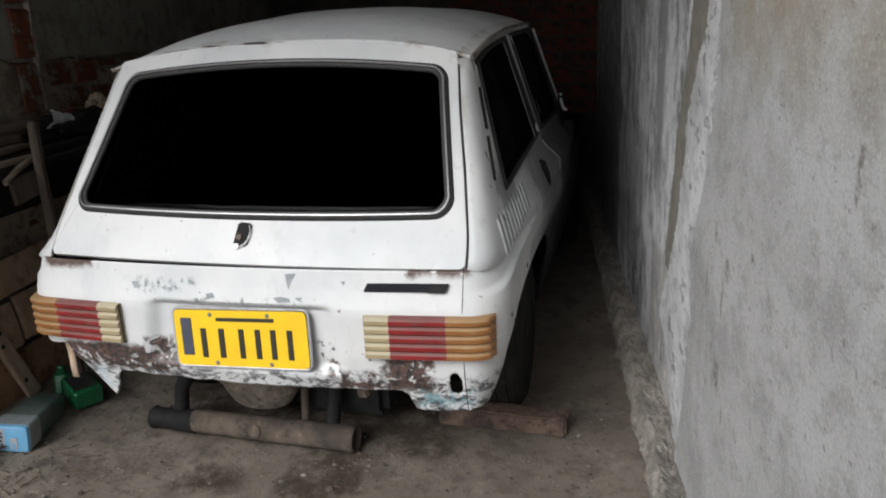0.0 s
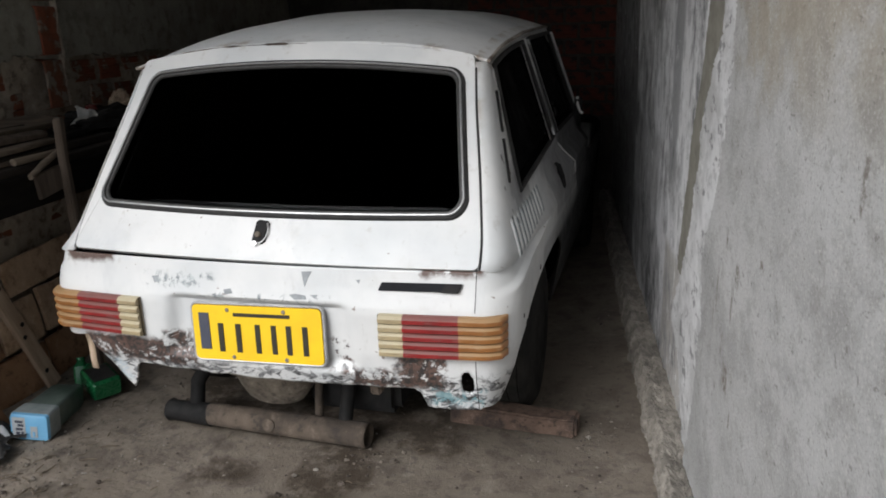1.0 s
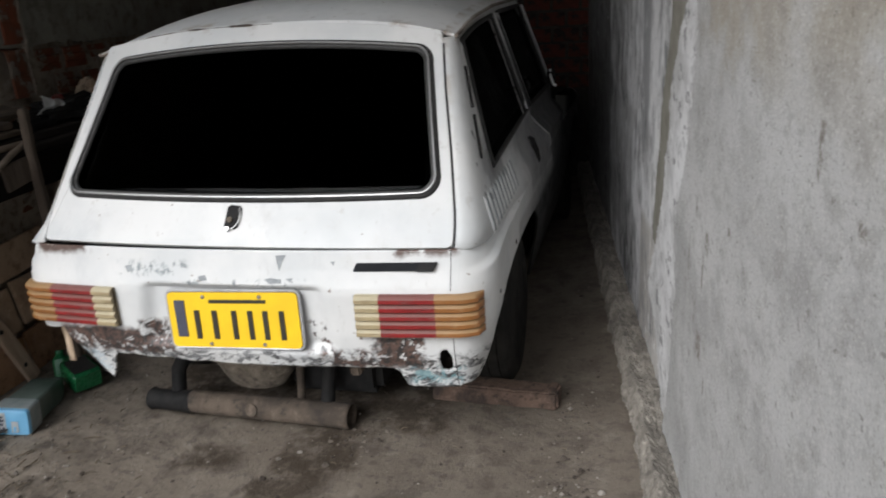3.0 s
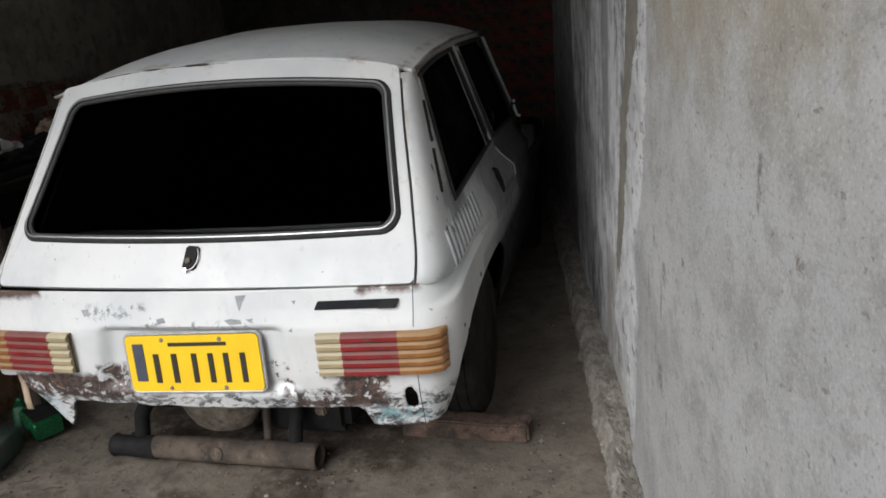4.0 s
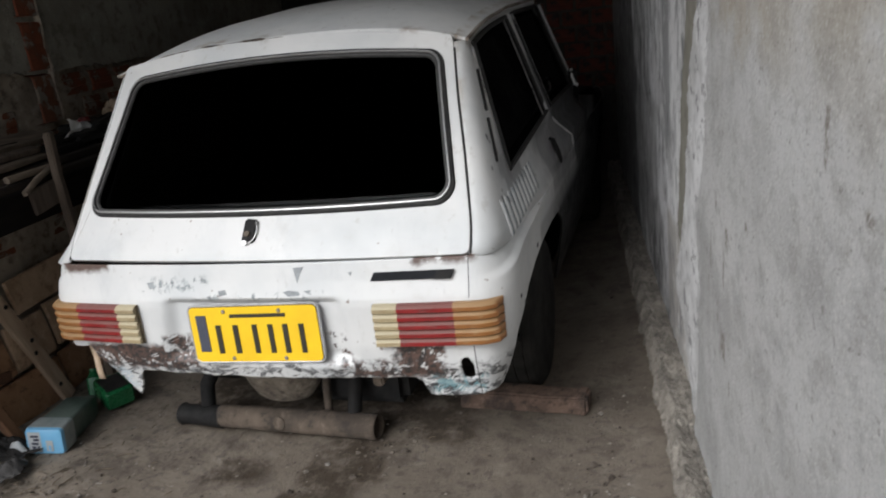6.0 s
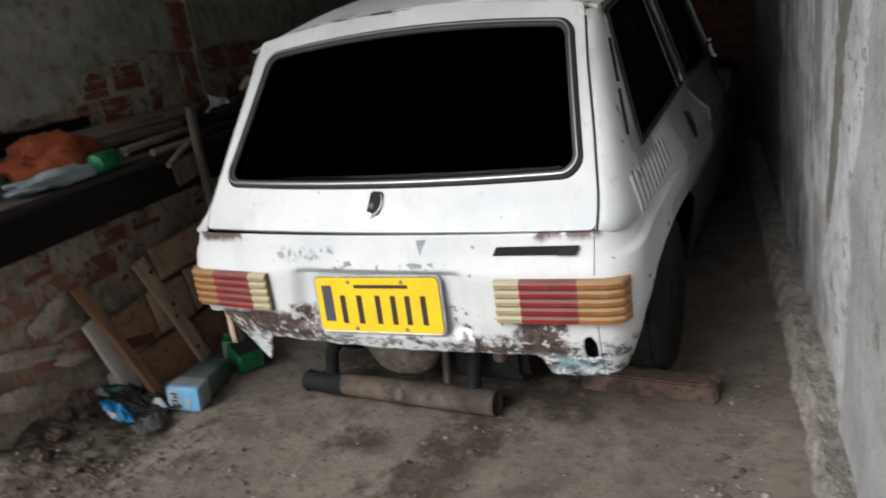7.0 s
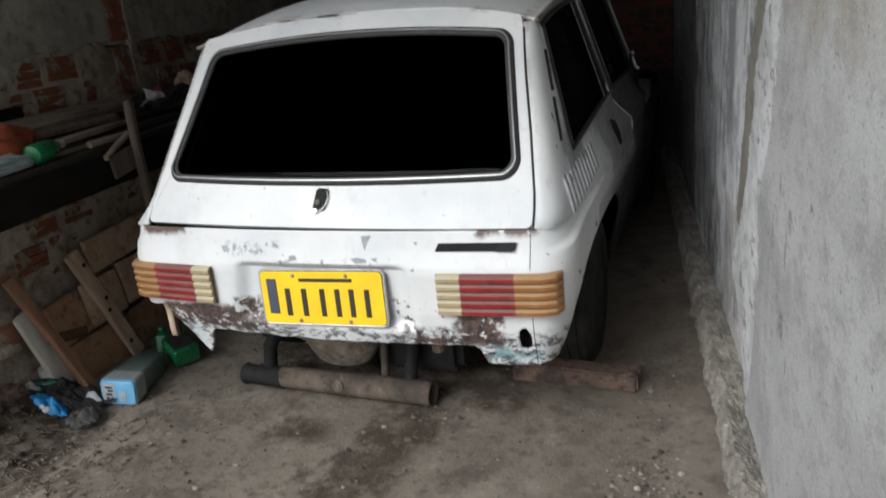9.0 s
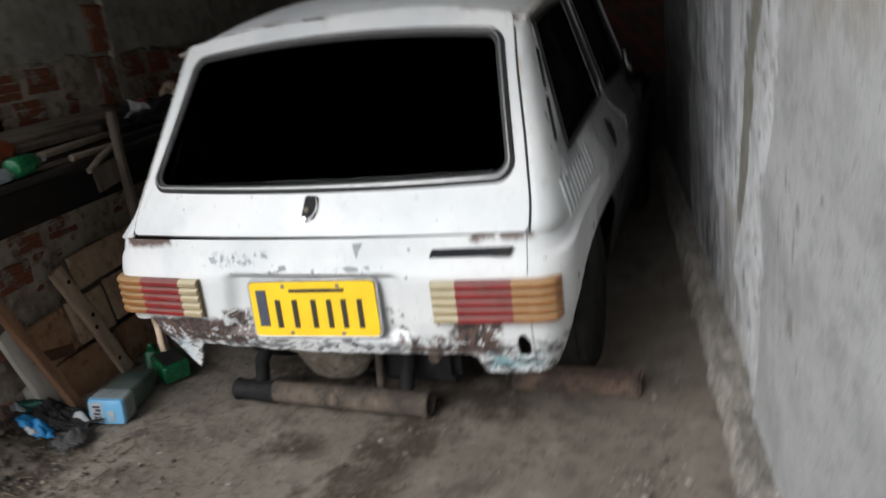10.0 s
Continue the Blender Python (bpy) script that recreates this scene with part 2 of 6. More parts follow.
def make_outer_plaster():
    """Smooth grey cement plaster: faint clouds, a brownish cast higher up, pits and small scars."""
    m = Mat("grey_cement_plaster", 0.9)
    x, y, z = m.xyz()
    cloud, mid, mottle, grain = m.noise(1.6, 5, (1, 0.6, 1), 0.6), m.noise(5.0, 6, (1, 0.75, 0.9), 0.65), m.noise(20.0, 6, (1, 0.7, 1), 0.70), m.noise(150.0, 3)
    col = m.mix(m.step(cloud, 0.34, 0.66), (0.465, 0.465, 0.46), (0.36, 0.36, 0.352))
    high = m.step(m.math("ADD", z, m.math("MULTIPLY", mid, 0.9)), 1.62, 1.95)
    col = m.mix(m.math("MULTIPLY", high, 0.75), col, (0.335, 0.308, 0.255))
    col = m.mix(m.math("MULTIPLY", m.step(mid, 0.51, 0.62), 0.5), col, (0.25, 0.247, 0.24))
    col = m.mix(m.math("MULTIPLY", m.step(mid, 0.47, 0.37), 0.45), col, (0.50, 0.50, 0.50))
    col = m.mix(m.math("MULTIPLY", m.step(mottle, 0.51, 0.62), 0.40), col, (0.25, 0.242, 0.225))
    wob = m.math("SUBTRACT", m.noise(26.0, 5, None, 0.65), 0.5)
    scar = m.step(m.noise(60.0, 4, None, 0.7), 0.36, 0.56)
    for y0, z0, w, h in ((-0.873, 1.230, 0.018, 0.080), (-0.238, 0.897, 0.034, 0.055), (-0.207, 0.820, 0.016, 0.085), (-0.191, 0.631, 0.042, 0.062), (-0.048, 0.805, 0.012, 0.11), (-0.02, 0.73, 0.010, 0.06), (-1.015, 1.168, 0.020, 0.022), (-0.12, 0.95, 0.012, 0.05), (-0.14, 0.70, 0.010, 0.06), (-0.43, 0.98, 0.03, 0.02), (-0.26, 0.56, 0.012, 0.04)):
        k = m.box((y, z), y0 - w / 2, y0 + w / 2, z0 - h / 2, z0 + h / 2, m.math("MULTIPLY", wob, 0.45), 0.007)
        col = m.mix(m.math("MULTIPLY", k, m.math("MULTIPLY", scar, 0.85)), col, (0.14, 0.12, 0.095))
    pits = m.step(m.noise(60.0, 3, (1, 0.6, 1), 0.6), 0.645, 0.70)
    fleck = m.step(m.noise(75.0, 3, (1, 0.5, 1), 0.5), 0.68, 0.72)
    col = m.mix(m.math("MULTIPLY", fleck, 0.5), col, (0.58, 0.57, 0.54))
    col = m.mix(m.math("MULTIPLY", pits, 0.55), col, (0.14, 0.13, 0.115))
    speck = m.noise(170.0, 4, (1, 0.8, 1), 0.75)
    col = m.mix(m.math("MULTIPLY", m.step(speck, 0.54, 0.64), 0.45), col, (0.20, 0.188, 0.165))
    col = m.mix(m.math("MULTIPLY", m.step(speck, 0.45, 0.36), 0.5), col, (0.60, 0.59, 0.56))
    ochre = m.math("MULTIPLY", m.step(m.math("ADD", z, m.math("MULTIPLY", cloud, 0.5)), 1.50, 1.72), m.step(mid, 0.42, 0.58))
    col = m.mix(m.math("MULTIPLY", ochre, 0.5), col, (0.30, 0.25, 0.17))
    m.color(col)
    h = m.math("ADD", m.math("MULTIPLY", cloud, 0.5), m.math("ADD", m.math("MULTIPLY", mottle, 0.32), m.math("MULTIPLY", grain, 0.13)))
    m.bump(m.math("SUBTRACT", h, m.math("MULTIPLY", pits, 0.15)), 0.35, 0.02)
    return m.m


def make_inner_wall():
    """Old plaster further in: worn lime in upright bands, grey and charcoal blotches, the far end painted near-black
    for the dark.
    """
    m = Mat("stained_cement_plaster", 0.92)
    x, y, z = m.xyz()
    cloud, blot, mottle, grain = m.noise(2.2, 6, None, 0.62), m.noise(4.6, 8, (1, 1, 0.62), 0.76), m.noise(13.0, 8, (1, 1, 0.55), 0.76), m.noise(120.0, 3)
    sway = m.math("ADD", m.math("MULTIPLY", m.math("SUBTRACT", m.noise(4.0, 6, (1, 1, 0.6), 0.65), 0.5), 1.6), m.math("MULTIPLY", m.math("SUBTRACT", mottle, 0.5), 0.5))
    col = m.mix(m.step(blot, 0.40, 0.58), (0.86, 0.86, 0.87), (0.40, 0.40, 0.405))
    # the last box paints the darkness of the far end into the wall
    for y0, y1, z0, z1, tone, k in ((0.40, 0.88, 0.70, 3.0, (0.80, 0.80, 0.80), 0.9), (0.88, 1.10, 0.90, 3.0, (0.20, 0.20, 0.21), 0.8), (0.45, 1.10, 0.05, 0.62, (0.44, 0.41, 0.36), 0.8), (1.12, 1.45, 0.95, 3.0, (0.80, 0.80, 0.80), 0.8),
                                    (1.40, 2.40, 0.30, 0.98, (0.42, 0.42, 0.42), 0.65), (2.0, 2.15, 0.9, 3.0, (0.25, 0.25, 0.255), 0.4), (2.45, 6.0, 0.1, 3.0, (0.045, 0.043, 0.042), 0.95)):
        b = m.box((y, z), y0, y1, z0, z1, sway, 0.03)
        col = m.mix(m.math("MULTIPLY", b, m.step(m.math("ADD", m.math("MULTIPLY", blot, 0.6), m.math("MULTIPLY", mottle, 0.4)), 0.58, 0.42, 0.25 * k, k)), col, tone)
    col = m.mix(m.math("MULTIPLY", m.step(blot, 0.555, 0.61), 0.80), col, (0.12, 0.12, 0.125))
    col = m.mix(m.math("MULTIPLY", m.step(mottle, 0.51, 0.58), 0.50), col, (0.27, 0.27, 0.275))
    col = m.mix(m.math("MULTIPLY", m.step(mottle, 0.45, 0.37), 0.7), col, (0.88, 0.89, 0.90))
    col = m.mix(m.math("MULTIPLY", m.step(grain, 0.5, 0.7), 0.2), col, (0.36, 0.36, 0.355))
    m.color(col)
    m.bump(m.math("ADD", m.math("MULTIPLY", blot, 0.6), m.math("ADD", m.math("MULTIPLY", mottle, 0.45), m.math("MULTIPLY", grain, 0.12))), 0.6, 0.022)
    return m.m


def make_lime():
    """White lime, flaked to grey in patches."""
    m = Mat("whitewash", 0.92)
    a, b, grain = m.noise(5.0, 6, None, 0.7), m.noise(13.0, 7, None, 0.72), m.noise(110.0, 3)
    col = m.mix(m.step(a, 0.38, 0.62), (0.72, 0.72, 0.72), (0.50, 0.50, 0.495))
    col = m.mix(m.math("MULTIPLY", m.step(b, 0.52, 0.60), 0.6), col, (0.40, 0.40, 0.40))
    col = m.mix(m.math("MULTIPLY", m.step(m.noise(18.0, 6, (1, 0.6, 1), 0.72), 0.57, 0.62), 0.75), col, (0.17, 0.17, 0.17))
    m.color(col)
    m.bump(m.math("ADD", m.math("MULTIPLY", b, 0.7), m.math("MULTIPLY", grain, 0.15)), 0.7, 0.016)
    return m.m


def make_footing():
    """Crumbling concrete: pale grey-beige knobs and dark hollows."""
    m = Mat("rough_cement", 0.95)
    a, b, grain = m.noise(9.0, 6, None, 0.7), m.noise(34.0, 6, None, 0.72), m.noise(130.0, 3)
    col = m.mix(m.step(a, 0.40, 0.60), (0.235, 0.215, 0.185), (0.135, 0.122, 0.105))
    col = m.mix(m.math("MULTIPLY", m.step(b, 0.52, 0.64), 0.55), col, (0.060, 0.052, 0.045))
    col = m.mix(m.math("MULTIPLY", m.step(b, 0.42, 0.32), 0.35), col, (0.36, 0.335, 0.295))
    m.color(col)
    m.bump(m.math("ADD", m.math("MULTIPLY", b, 0.6), m.math("MULTIPLY", grain, 0.2)), 0.6, 0.012)
    return m.m


def make_masonry(name, a, b, dark, light, scale=6.0):
    """Rough mortar or plaster with dark stains and pale smears."""
    m = Mat(name, 0.95)
    n1, n2, grain = m.noise(scale, 6, None, 0.65), m.noise(scale * 4, 6, None, 0.7), m.noise(120.0, 3)
    col = m.mix(m.step(n1, 0.38, 0.62), a, b)
    col = m.mix(m.math("MULTIPLY", m.step(n2, 0.53, 0.64), 0.6), col, dark)
    col = m.mix(m.math("MULTIPLY", m.step(n2, 0.44, 0.34), 0.45), col, light)
    m.color(col)
    m.bump(m.math("ADD", m.math("MULTIPLY", n2, 0.8), m.math("MULTIPLY", grain, 0.2)), 0.8, 0.014)
    return m.m


def make_brick(name, a, b, smear, cover):
    """Fired clay, uneven from brick to brick, with mortar smeared over part of the face."""
    m = Mat(name, 0.92)
    n1, n2 = m.noise(11.0, 5, None, 0.65), m.noise(45.0, 5, None, 0.7)
    k = m.math("ADD", m.math("MULTIPLY", m.step(n1, 0.35, 0.65), 0.6), m.math("MULTIPLY", m.math("SUBTRACT", m.random(), 0.3), 0.7), True)
    col = m.mix(k, a, b)
    col = m.mix(m.math("MULTIPLY", m.step(n2, 0.55, 0.68), 0.5), col, (0.05, 0.035, 0.03))
    mask = m.step(m.math("ADD", m.math("ADD", n1, m.math("MULTIPLY", m.math("SUBTRACT", n2, 0.5), 0.25)), m.math("MULTIPLY", m.random(), 0.10)), cover, cover + 0.05)
    col = m.mix(mask, col, smear)
    m.color(col)
    m.bump(m.math("ADD", m.math("MULTIPLY", n1, 0.4), m.math("MULTIPLY", n2, 0.5)), 0.8, 0.010)
    return m.m


def make_dirt():
    m = Mat("packed_earth", 0.95)
    big, mid, grain = m.noise(1.3, 6, None, 0.6), m.noise(7.0, 6, None, 0.6), m.noise(110.0, 4, None, 0.7)
    x, y, z = m.xyz()
    clod = m.noise(24.0, 4, None, 0.55)
    col = m.mix(m.step(big, 0.3, 0.7), (0.132, 0.108, 0.083), (0.20, 0.170, 0.136))
    col = m.mix(m.step(m.math("ADD", x, m.math("MULTIPLY", mid, 0.6)), -0.45, -0.75, 0.0, 0.75), col, (0.29, 0.245, 0.195))
    col = m.mix(m.math("MULTIPLY", m.step(mid, 0.50, 0.66), 0.65), col, (0.070, 0.056, 0.045))
    col = m.mix(m.math("MULTIPLY", m.step(mid, 0.44, 0.34), 0.4), col, (0.26, 0.23, 0.195))
    col = m.mix(m.math("MULTIPLY", m.step(m.noise(3.2, 7, None, 0.72, 0.5), 0.52, 0.62), 0.5), col, (0.075, 0.060, 0.047))
    col = m.mix(m.math("MULTIPLY", m.step(clod, 0.56, 0.66), 0.45), col, (0.055, 0.045, 0.037))
    col = m.mix(m.math("MULTIPLY", m.step(grain, 0.54, 0.72), 0.28), col, (0.30, 0.270, 0.23))
    # tone darkens towards the right side of the floor
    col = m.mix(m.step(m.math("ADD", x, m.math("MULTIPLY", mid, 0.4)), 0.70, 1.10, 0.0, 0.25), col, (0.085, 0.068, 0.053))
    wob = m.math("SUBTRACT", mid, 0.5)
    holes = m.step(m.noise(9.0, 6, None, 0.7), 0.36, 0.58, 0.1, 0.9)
    # stains, and one wide dark box that paints shade under the car
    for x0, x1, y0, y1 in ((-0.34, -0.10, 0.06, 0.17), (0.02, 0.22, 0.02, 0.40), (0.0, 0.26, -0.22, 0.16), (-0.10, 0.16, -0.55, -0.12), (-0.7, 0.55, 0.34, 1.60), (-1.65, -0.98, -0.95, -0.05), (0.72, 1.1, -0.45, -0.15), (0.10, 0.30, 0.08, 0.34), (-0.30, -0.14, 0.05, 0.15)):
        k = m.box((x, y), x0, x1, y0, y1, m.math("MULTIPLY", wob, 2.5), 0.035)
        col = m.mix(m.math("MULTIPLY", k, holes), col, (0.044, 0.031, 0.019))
    m.color(col)
    m.bump(m.math("ADD", m.math("MULTIPLY", mid, 0.7), m.math("ADD", m.math("MULTIPLY", clod, 0.35), m.math("MULTIPLY", grain, 0.25))), 0.9, 0.016)
    return m.m


DIRT = make_dirt()
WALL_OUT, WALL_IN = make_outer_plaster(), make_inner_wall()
WHITEWASH = make_lime()
OLIVE = simple("damp_plaster", (0.29, 0.275, 0.232), (0.19, 0.18, 0.148), 0.92, 16.0, fine=60.0, bump=0.4)
ROUGH_CEMENT = make_footing()
MORTAR = make_masonry("mortar", (0.46, 0.40, 0.32), (0.27, 0.225, 0.175), (0.11, 0.086, 0.065), (0.54, 0.50, 0.43), 5.0)
# dark copy of the mortar: puts the far end's lack of light into its colour
DIM_MORTAR = make_masonry("dim_mortar", (0.05, 0.045, 0.04), (0.03, 0.027, 0.025), (0.02, 0.018, 0.017), (0.07, 0.06, 0.055), 6.0)
PLASTER = make_masonry("left_wall_plaster", (0.37, 0.355, 0.30), (0.27, 0.255, 0.21), (0.16, 0.145, 0.118), (0.44, 0.425, 0.37), 3.5)
BRICK = make_brick("clay_brick", (0.25, 0.075, 0.038), (0.145, 0.075, 0.044), (0.26, 0.225, 0.185), 0.60)
PALE_BRICK = make_brick("pale_brick", (0.36, 0.17, 0.11), (0.26, 0.13, 0.09), (0.34, 0.30, 0.26), 0.55)
DIM_BRICK = make_brick("dim_brick", (0.105, 0.026, 0.017), (0.058, 0.024, 0.018), (0.022, 0.019, 0.018), 0.60)
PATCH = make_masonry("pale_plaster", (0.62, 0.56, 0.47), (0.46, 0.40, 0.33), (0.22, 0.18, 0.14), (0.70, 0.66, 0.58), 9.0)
CEIL = simple("dark_boards", (0.06, 0.055, 0.05), (0.03, 0.028, 0.025), 0.95, 3.0)
RUBBER = simple("black_rubber", (0.018, 0.018, 0.018), (0.035, 0.034, 0.032), 0.6, 30.0, bump=0.1)
RUBBER.node_tree.nodes["Principled BSDF"].inputs["Specular IOR Level"].default_value = 0.2
GREY_RUBBER = simple("grey_rubber", (0.050, 0.050, 0.050), (0.025, 0.024, 0.023), 0.5, 30.0, bump=0.1)
TYRE = simple("tyre_rubber", (0.012, 0.012, 0.012), (0.040, 0.038, 0.035), 0.85, 14.0)
CHROME = simple("dull_chrome", (0.55, 0.55, 0.55), (0.30, 0.29, 0.28), 0.30, 40.0, 1.0, bump=0.05)
TRIM = simple("tarnished_trim", (0.40, 0.40, 0.40), (0.34, 0.34, 0.34), 0.36, 6.0, 0.85, bump=0.0)
TYRE.node_tree.nodes["Principled BSDF"].inputs["Specular IOR Level"].default_value = 0.12
BLACK = simple("black_metal", (0.009, 0.009, 0.010), (0.024, 0.023, 0.022), 0.75, 20.0)
BLACK.node_tree.nodes["Principled BSDF"].inputs["Specular IOR Level"].default_value = 0.22
RUSTY = make_masonry("brown_rust", (0.135, 0.105, 0.080), (0.060, 0.047, 0.037), (0.026, 0.023, 0.021), (0.18, 0.145, 0.11), 3.5)
GUTTER = simple("rusted_gutter", (0.36, 0.33, 0.29), (0.09, 0.062, 0.045), 0.8, 9.0, bump=0.3)
RUST_RED = make_masonry("red_brown_rust", (0.15, 0.10, 0.075), (0.052, 0.037, 0.031), (0.025, 0.02, 0.018), (0.22, 0.165, 0.135), 9.0)
SHEET = make_masonry("dirty_steel", (0.26, 0.225, 0.18), (0.13, 0.108, 0.085), (0.05, 0.04, 0.032), (0.38, 0.34, 0.29), 7.0)
STRIP = simple("black_strip", (0.010, 0.011, 0.013), (0.018, 0.019, 0.022), 0.8, 30.0, bump=0.05)
STRIP.node_tree.nodes["Principled BSDF"].inputs["Specular IOR Level"].default_value = 0.15
FRAME_METAL = simple("dull_frame_metal", (0.50, 0.50, 0.50), (0.28, 0.28, 0.28), 0.45, 18.0, 0.3, bump=0.1)
ALLOY = simple("dull_alloy", (0.66, 0.66, 0.66), (0.44, 0.44, 0.44), 0.45, 30.0, 0.2, bump=0.1)
YELLOW = simple("yellow_enamel", (0.86, 0.57, 0.010), (0.78, 0.49, 0.01), 0.45, 10.0, bump=0.05)
INK = simple("black_enamel", (0.02, 0.018, 0.012), (0.035, 0.03, 0.02), 0.5, 30.0, bump=0.0)
NAVY = simple("slate_paint", (0.045, 0.05, 0.075), (0.06, 0.065, 0.09), 0.6, 30.0, bump=0.1)


def make_lens(name, a, b, dust):
    """Sun-bleached lens plastic with dust settled on the upward slopes of its ribs."""
    m = Mat(name, 0.42)
    n, f = m.noise(12.0, 5), m.noise(40.0, 4)
    col = m.mix(m.step(n, 0.3, 0.7), a, b)
    nz = m.t.nodes.new("ShaderNodeSeparateXYZ")
    m.t.links.new(m.t.nodes.new("ShaderNodeNewGeometry").outputs["Normal"], nz.inputs[0])
    lie = m.step(m.math("ADD", nz.outputs[2], m.math("MULTIPLY", m.math("SUBTRACT", f, 0.5), 0.5)), 0.35, 0.75)
    col = m.mix(m.math("MULTIPLY", lie, 0.85), col, dust)
    col = m.mix(m.math("MULTIPLY", m.step(f, 0.56, 0.68), 0.35), col, dust)
    m.color(col)
    m.rough(m.step(f, 0.3, 0.7, 0.32, 0.6))
    return m.m


RED_LENS = make_lens("red_lens", (0.24, 0.017, 0.017), (0.16, 0.013, 0.013), (0.165, 0.075, 0.065))
AMBER_LENS = make_lens("amber_lens", (0.28, 0.120, 0.034), (0.20, 0.080, 0.024), (0.31, 0.200, 0.100))
CLEAR_LENS = make_lens("yellowed_lens", (0.37, 0.300, 0.175), (0.29, 0.230, 0.135), (0.43, 0.38, 0.26))
PRIMER = simple("grey_primer", (0.20, 0.215, 0.225), (0.36, 0.38, 0.39), 0.7, 40.0, bump=0.1)
PLANK = simple("grey_brown_plank", (0.60, 0.47, 0.345), (0.33, 0.235, 0.16), 0.9, 7.0, stretch=(5, 5, 0.6), bump=0.5, per_piece=0.3)
GREY_PLANK = simple("grey_plank", (0.27, 0.215, 0.16), (0.11, 0.088, 0.066), 0.9, 7.0, stretch=(5, 0.6, 5), bump=0.5)
BLACK_WOOD = simple("black_wood", (0.006, 0.005, 0.005), (0.013, 0.011, 0.009), 0.9, 9.0, stretch=(5, 0.7, 5), bump=0.3)
BLACK_WOOD.node_tree.nodes["Principled BSDF"].inputs["Specular IOR Level"].default_value = 0.1
PALE_PLANK = simple("pale_plank", (0.80, 0.76, 0.68), (0.56, 0.51, 0.44), 0.9, 8.0, stretch=(5, 5, 0.6), bump=0.4)
DARK_PLANK = simple("dark_wood", (0.040, 0.030, 0.023), (0.018, 0.014, 0.011), 0.9, 7.0, stretch=(5, 0.7, 5), bump=0.5, per_piece=0.3)
PLY = make_masonry("brown_board", (0.62, 0.46, 0.32), (0.47, 0.335, 0.22), (0.24, 0.155, 0.095), (0.66, 0.53, 0.40), 4.5)
PLY_RED = make_masonry("red_brown_board", (0.40, 0.235, 0.13), (0.29, 0.155, 0.08), (0.10, 0.06, 0.038), (0.46, 0.32, 0.21), 4.5)
DARK_BROWN = simple("dark_brown_lath", (0.15, 0.075, 0.042), (0.075, 0.038, 0.024), 0.9, 7.0, stretch=(5, 0.7, 5), bump=0.5)
POST_WOOD = simple("weathered_post", (0.155, 0.120, 0.092), (0.060, 0.045, 0.034), 0.9, 7.0, stretch=(5, 5, 0.6), bump=0.5)
BROWN_BATTEN = simple("brown_batten", (0.33, 0.185, 0.10), (0.15, 0.078, 0.047), 0.9, 7.0, stretch=(5, 5, 0.6), bump=0.5)
GREEN_PLASTIC = simple("green_plastic", (0.02, 0.17, 0.06), (0.010, 0.085, 0.032), 0.28, 8.0, bump=0.015)
DARK_LUMP = make_masonry("dark_rubble", (0.15, 0.12, 0.09), (0.085, 0.066, 0.05), (0.04, 0.032, 0.025), (0.22, 0.18, 0.145), 9.0)
TEAL_PLASTIC = simple("teal_plastic", (0.012, 0.085, 0.06), (0.02, 0.13, 0.09), 0.25, 8.0, bump=0.015)
LABEL_FILM = simple("worn_label", (0.42, 0.46, 0.46), (0.24, 0.29, 0.29), 0.45, 14.0, bump=0.2)
DARK_GREEN = simple("dark_green_plastic", (0.045, 0.085, 0.068), (0.16, 0.20, 0.18), 0.4, 9.0, bump=0.03)
BLUE_PRINT = simple("light_blue_print", (0.18, 0.46, 0.74), (0.24, 0.54, 0.80), 0.4, 10.0, bump=0.05)
DEEP_BLUE = simple("blue_film", (0.03, 0.26, 0.62), (0.05, 0.34, 0.70), 0.35, 12.0, bump=0.2)
WHITE_PLASTIC = simple("white_film", (0.55, 0.57, 0.58), (0.40, 0.42, 0.43), 0.4, 12.0, bump=0.3)
GREY_FILM = simple("grey_film", (0.26, 0.30, 0.31), (0.15, 0.18, 0.19), 0.45, 12.0, bump=0.3)
BLACK_FILM = simple("black_film", (0.016, 0.016, 0.016), (0.045, 0.042, 0.04), 0.6, 14.0, bump=0.5)
BLACK_FILM.node_tree.nodes["Principled BSDF"].inputs["Specular IOR Level"].default_value = 0.2
PAPER = simple("white_paper", (0.80, 0.80, 0.78), (0.62, 0.62, 0.60), 0.8, 14.0, bump=0.2)
GREY_RAG = simple("grey_rag", (0.085, 0.082, 0.080), (0.035, 0.033, 0.032), 0.9, 22.0, bump=0.6)
ORANGE = simple("orange_cloth", (0.27, 0.058, 0.014), (0.15, 0.032, 0.010), 0.9, 14.0, bump=0.5)
PEBBLE = simple("pebble", (0.34, 0.315, 0.28), (0.17, 0.15, 0.13), 0.9, 30.0, bump=0.4)
STRAW = simple("dry_litter", (0.17, 0.135, 0.095), (0.07, 0.054, 0.038), 0.95, 40.0)


def make_glass():
    m = Mat("tinted_glass", 0.03)
    m.color((0.006, 0.006, 0.0065))
    m.b.inputs["Transmission Weight"].default_value = 1.0
    m.b.inputs["IOR"].default_value = 1.10
    m.b.inputs["Specular IOR Level"].default_value = 0.2
    return m.m


GLASS, SIDE_GLASS = make_glass(), make_glass()
SIDE_GLASS.node_tree.nodes["Principled BSDF"].inputs["IOR"].default_value = 1.03


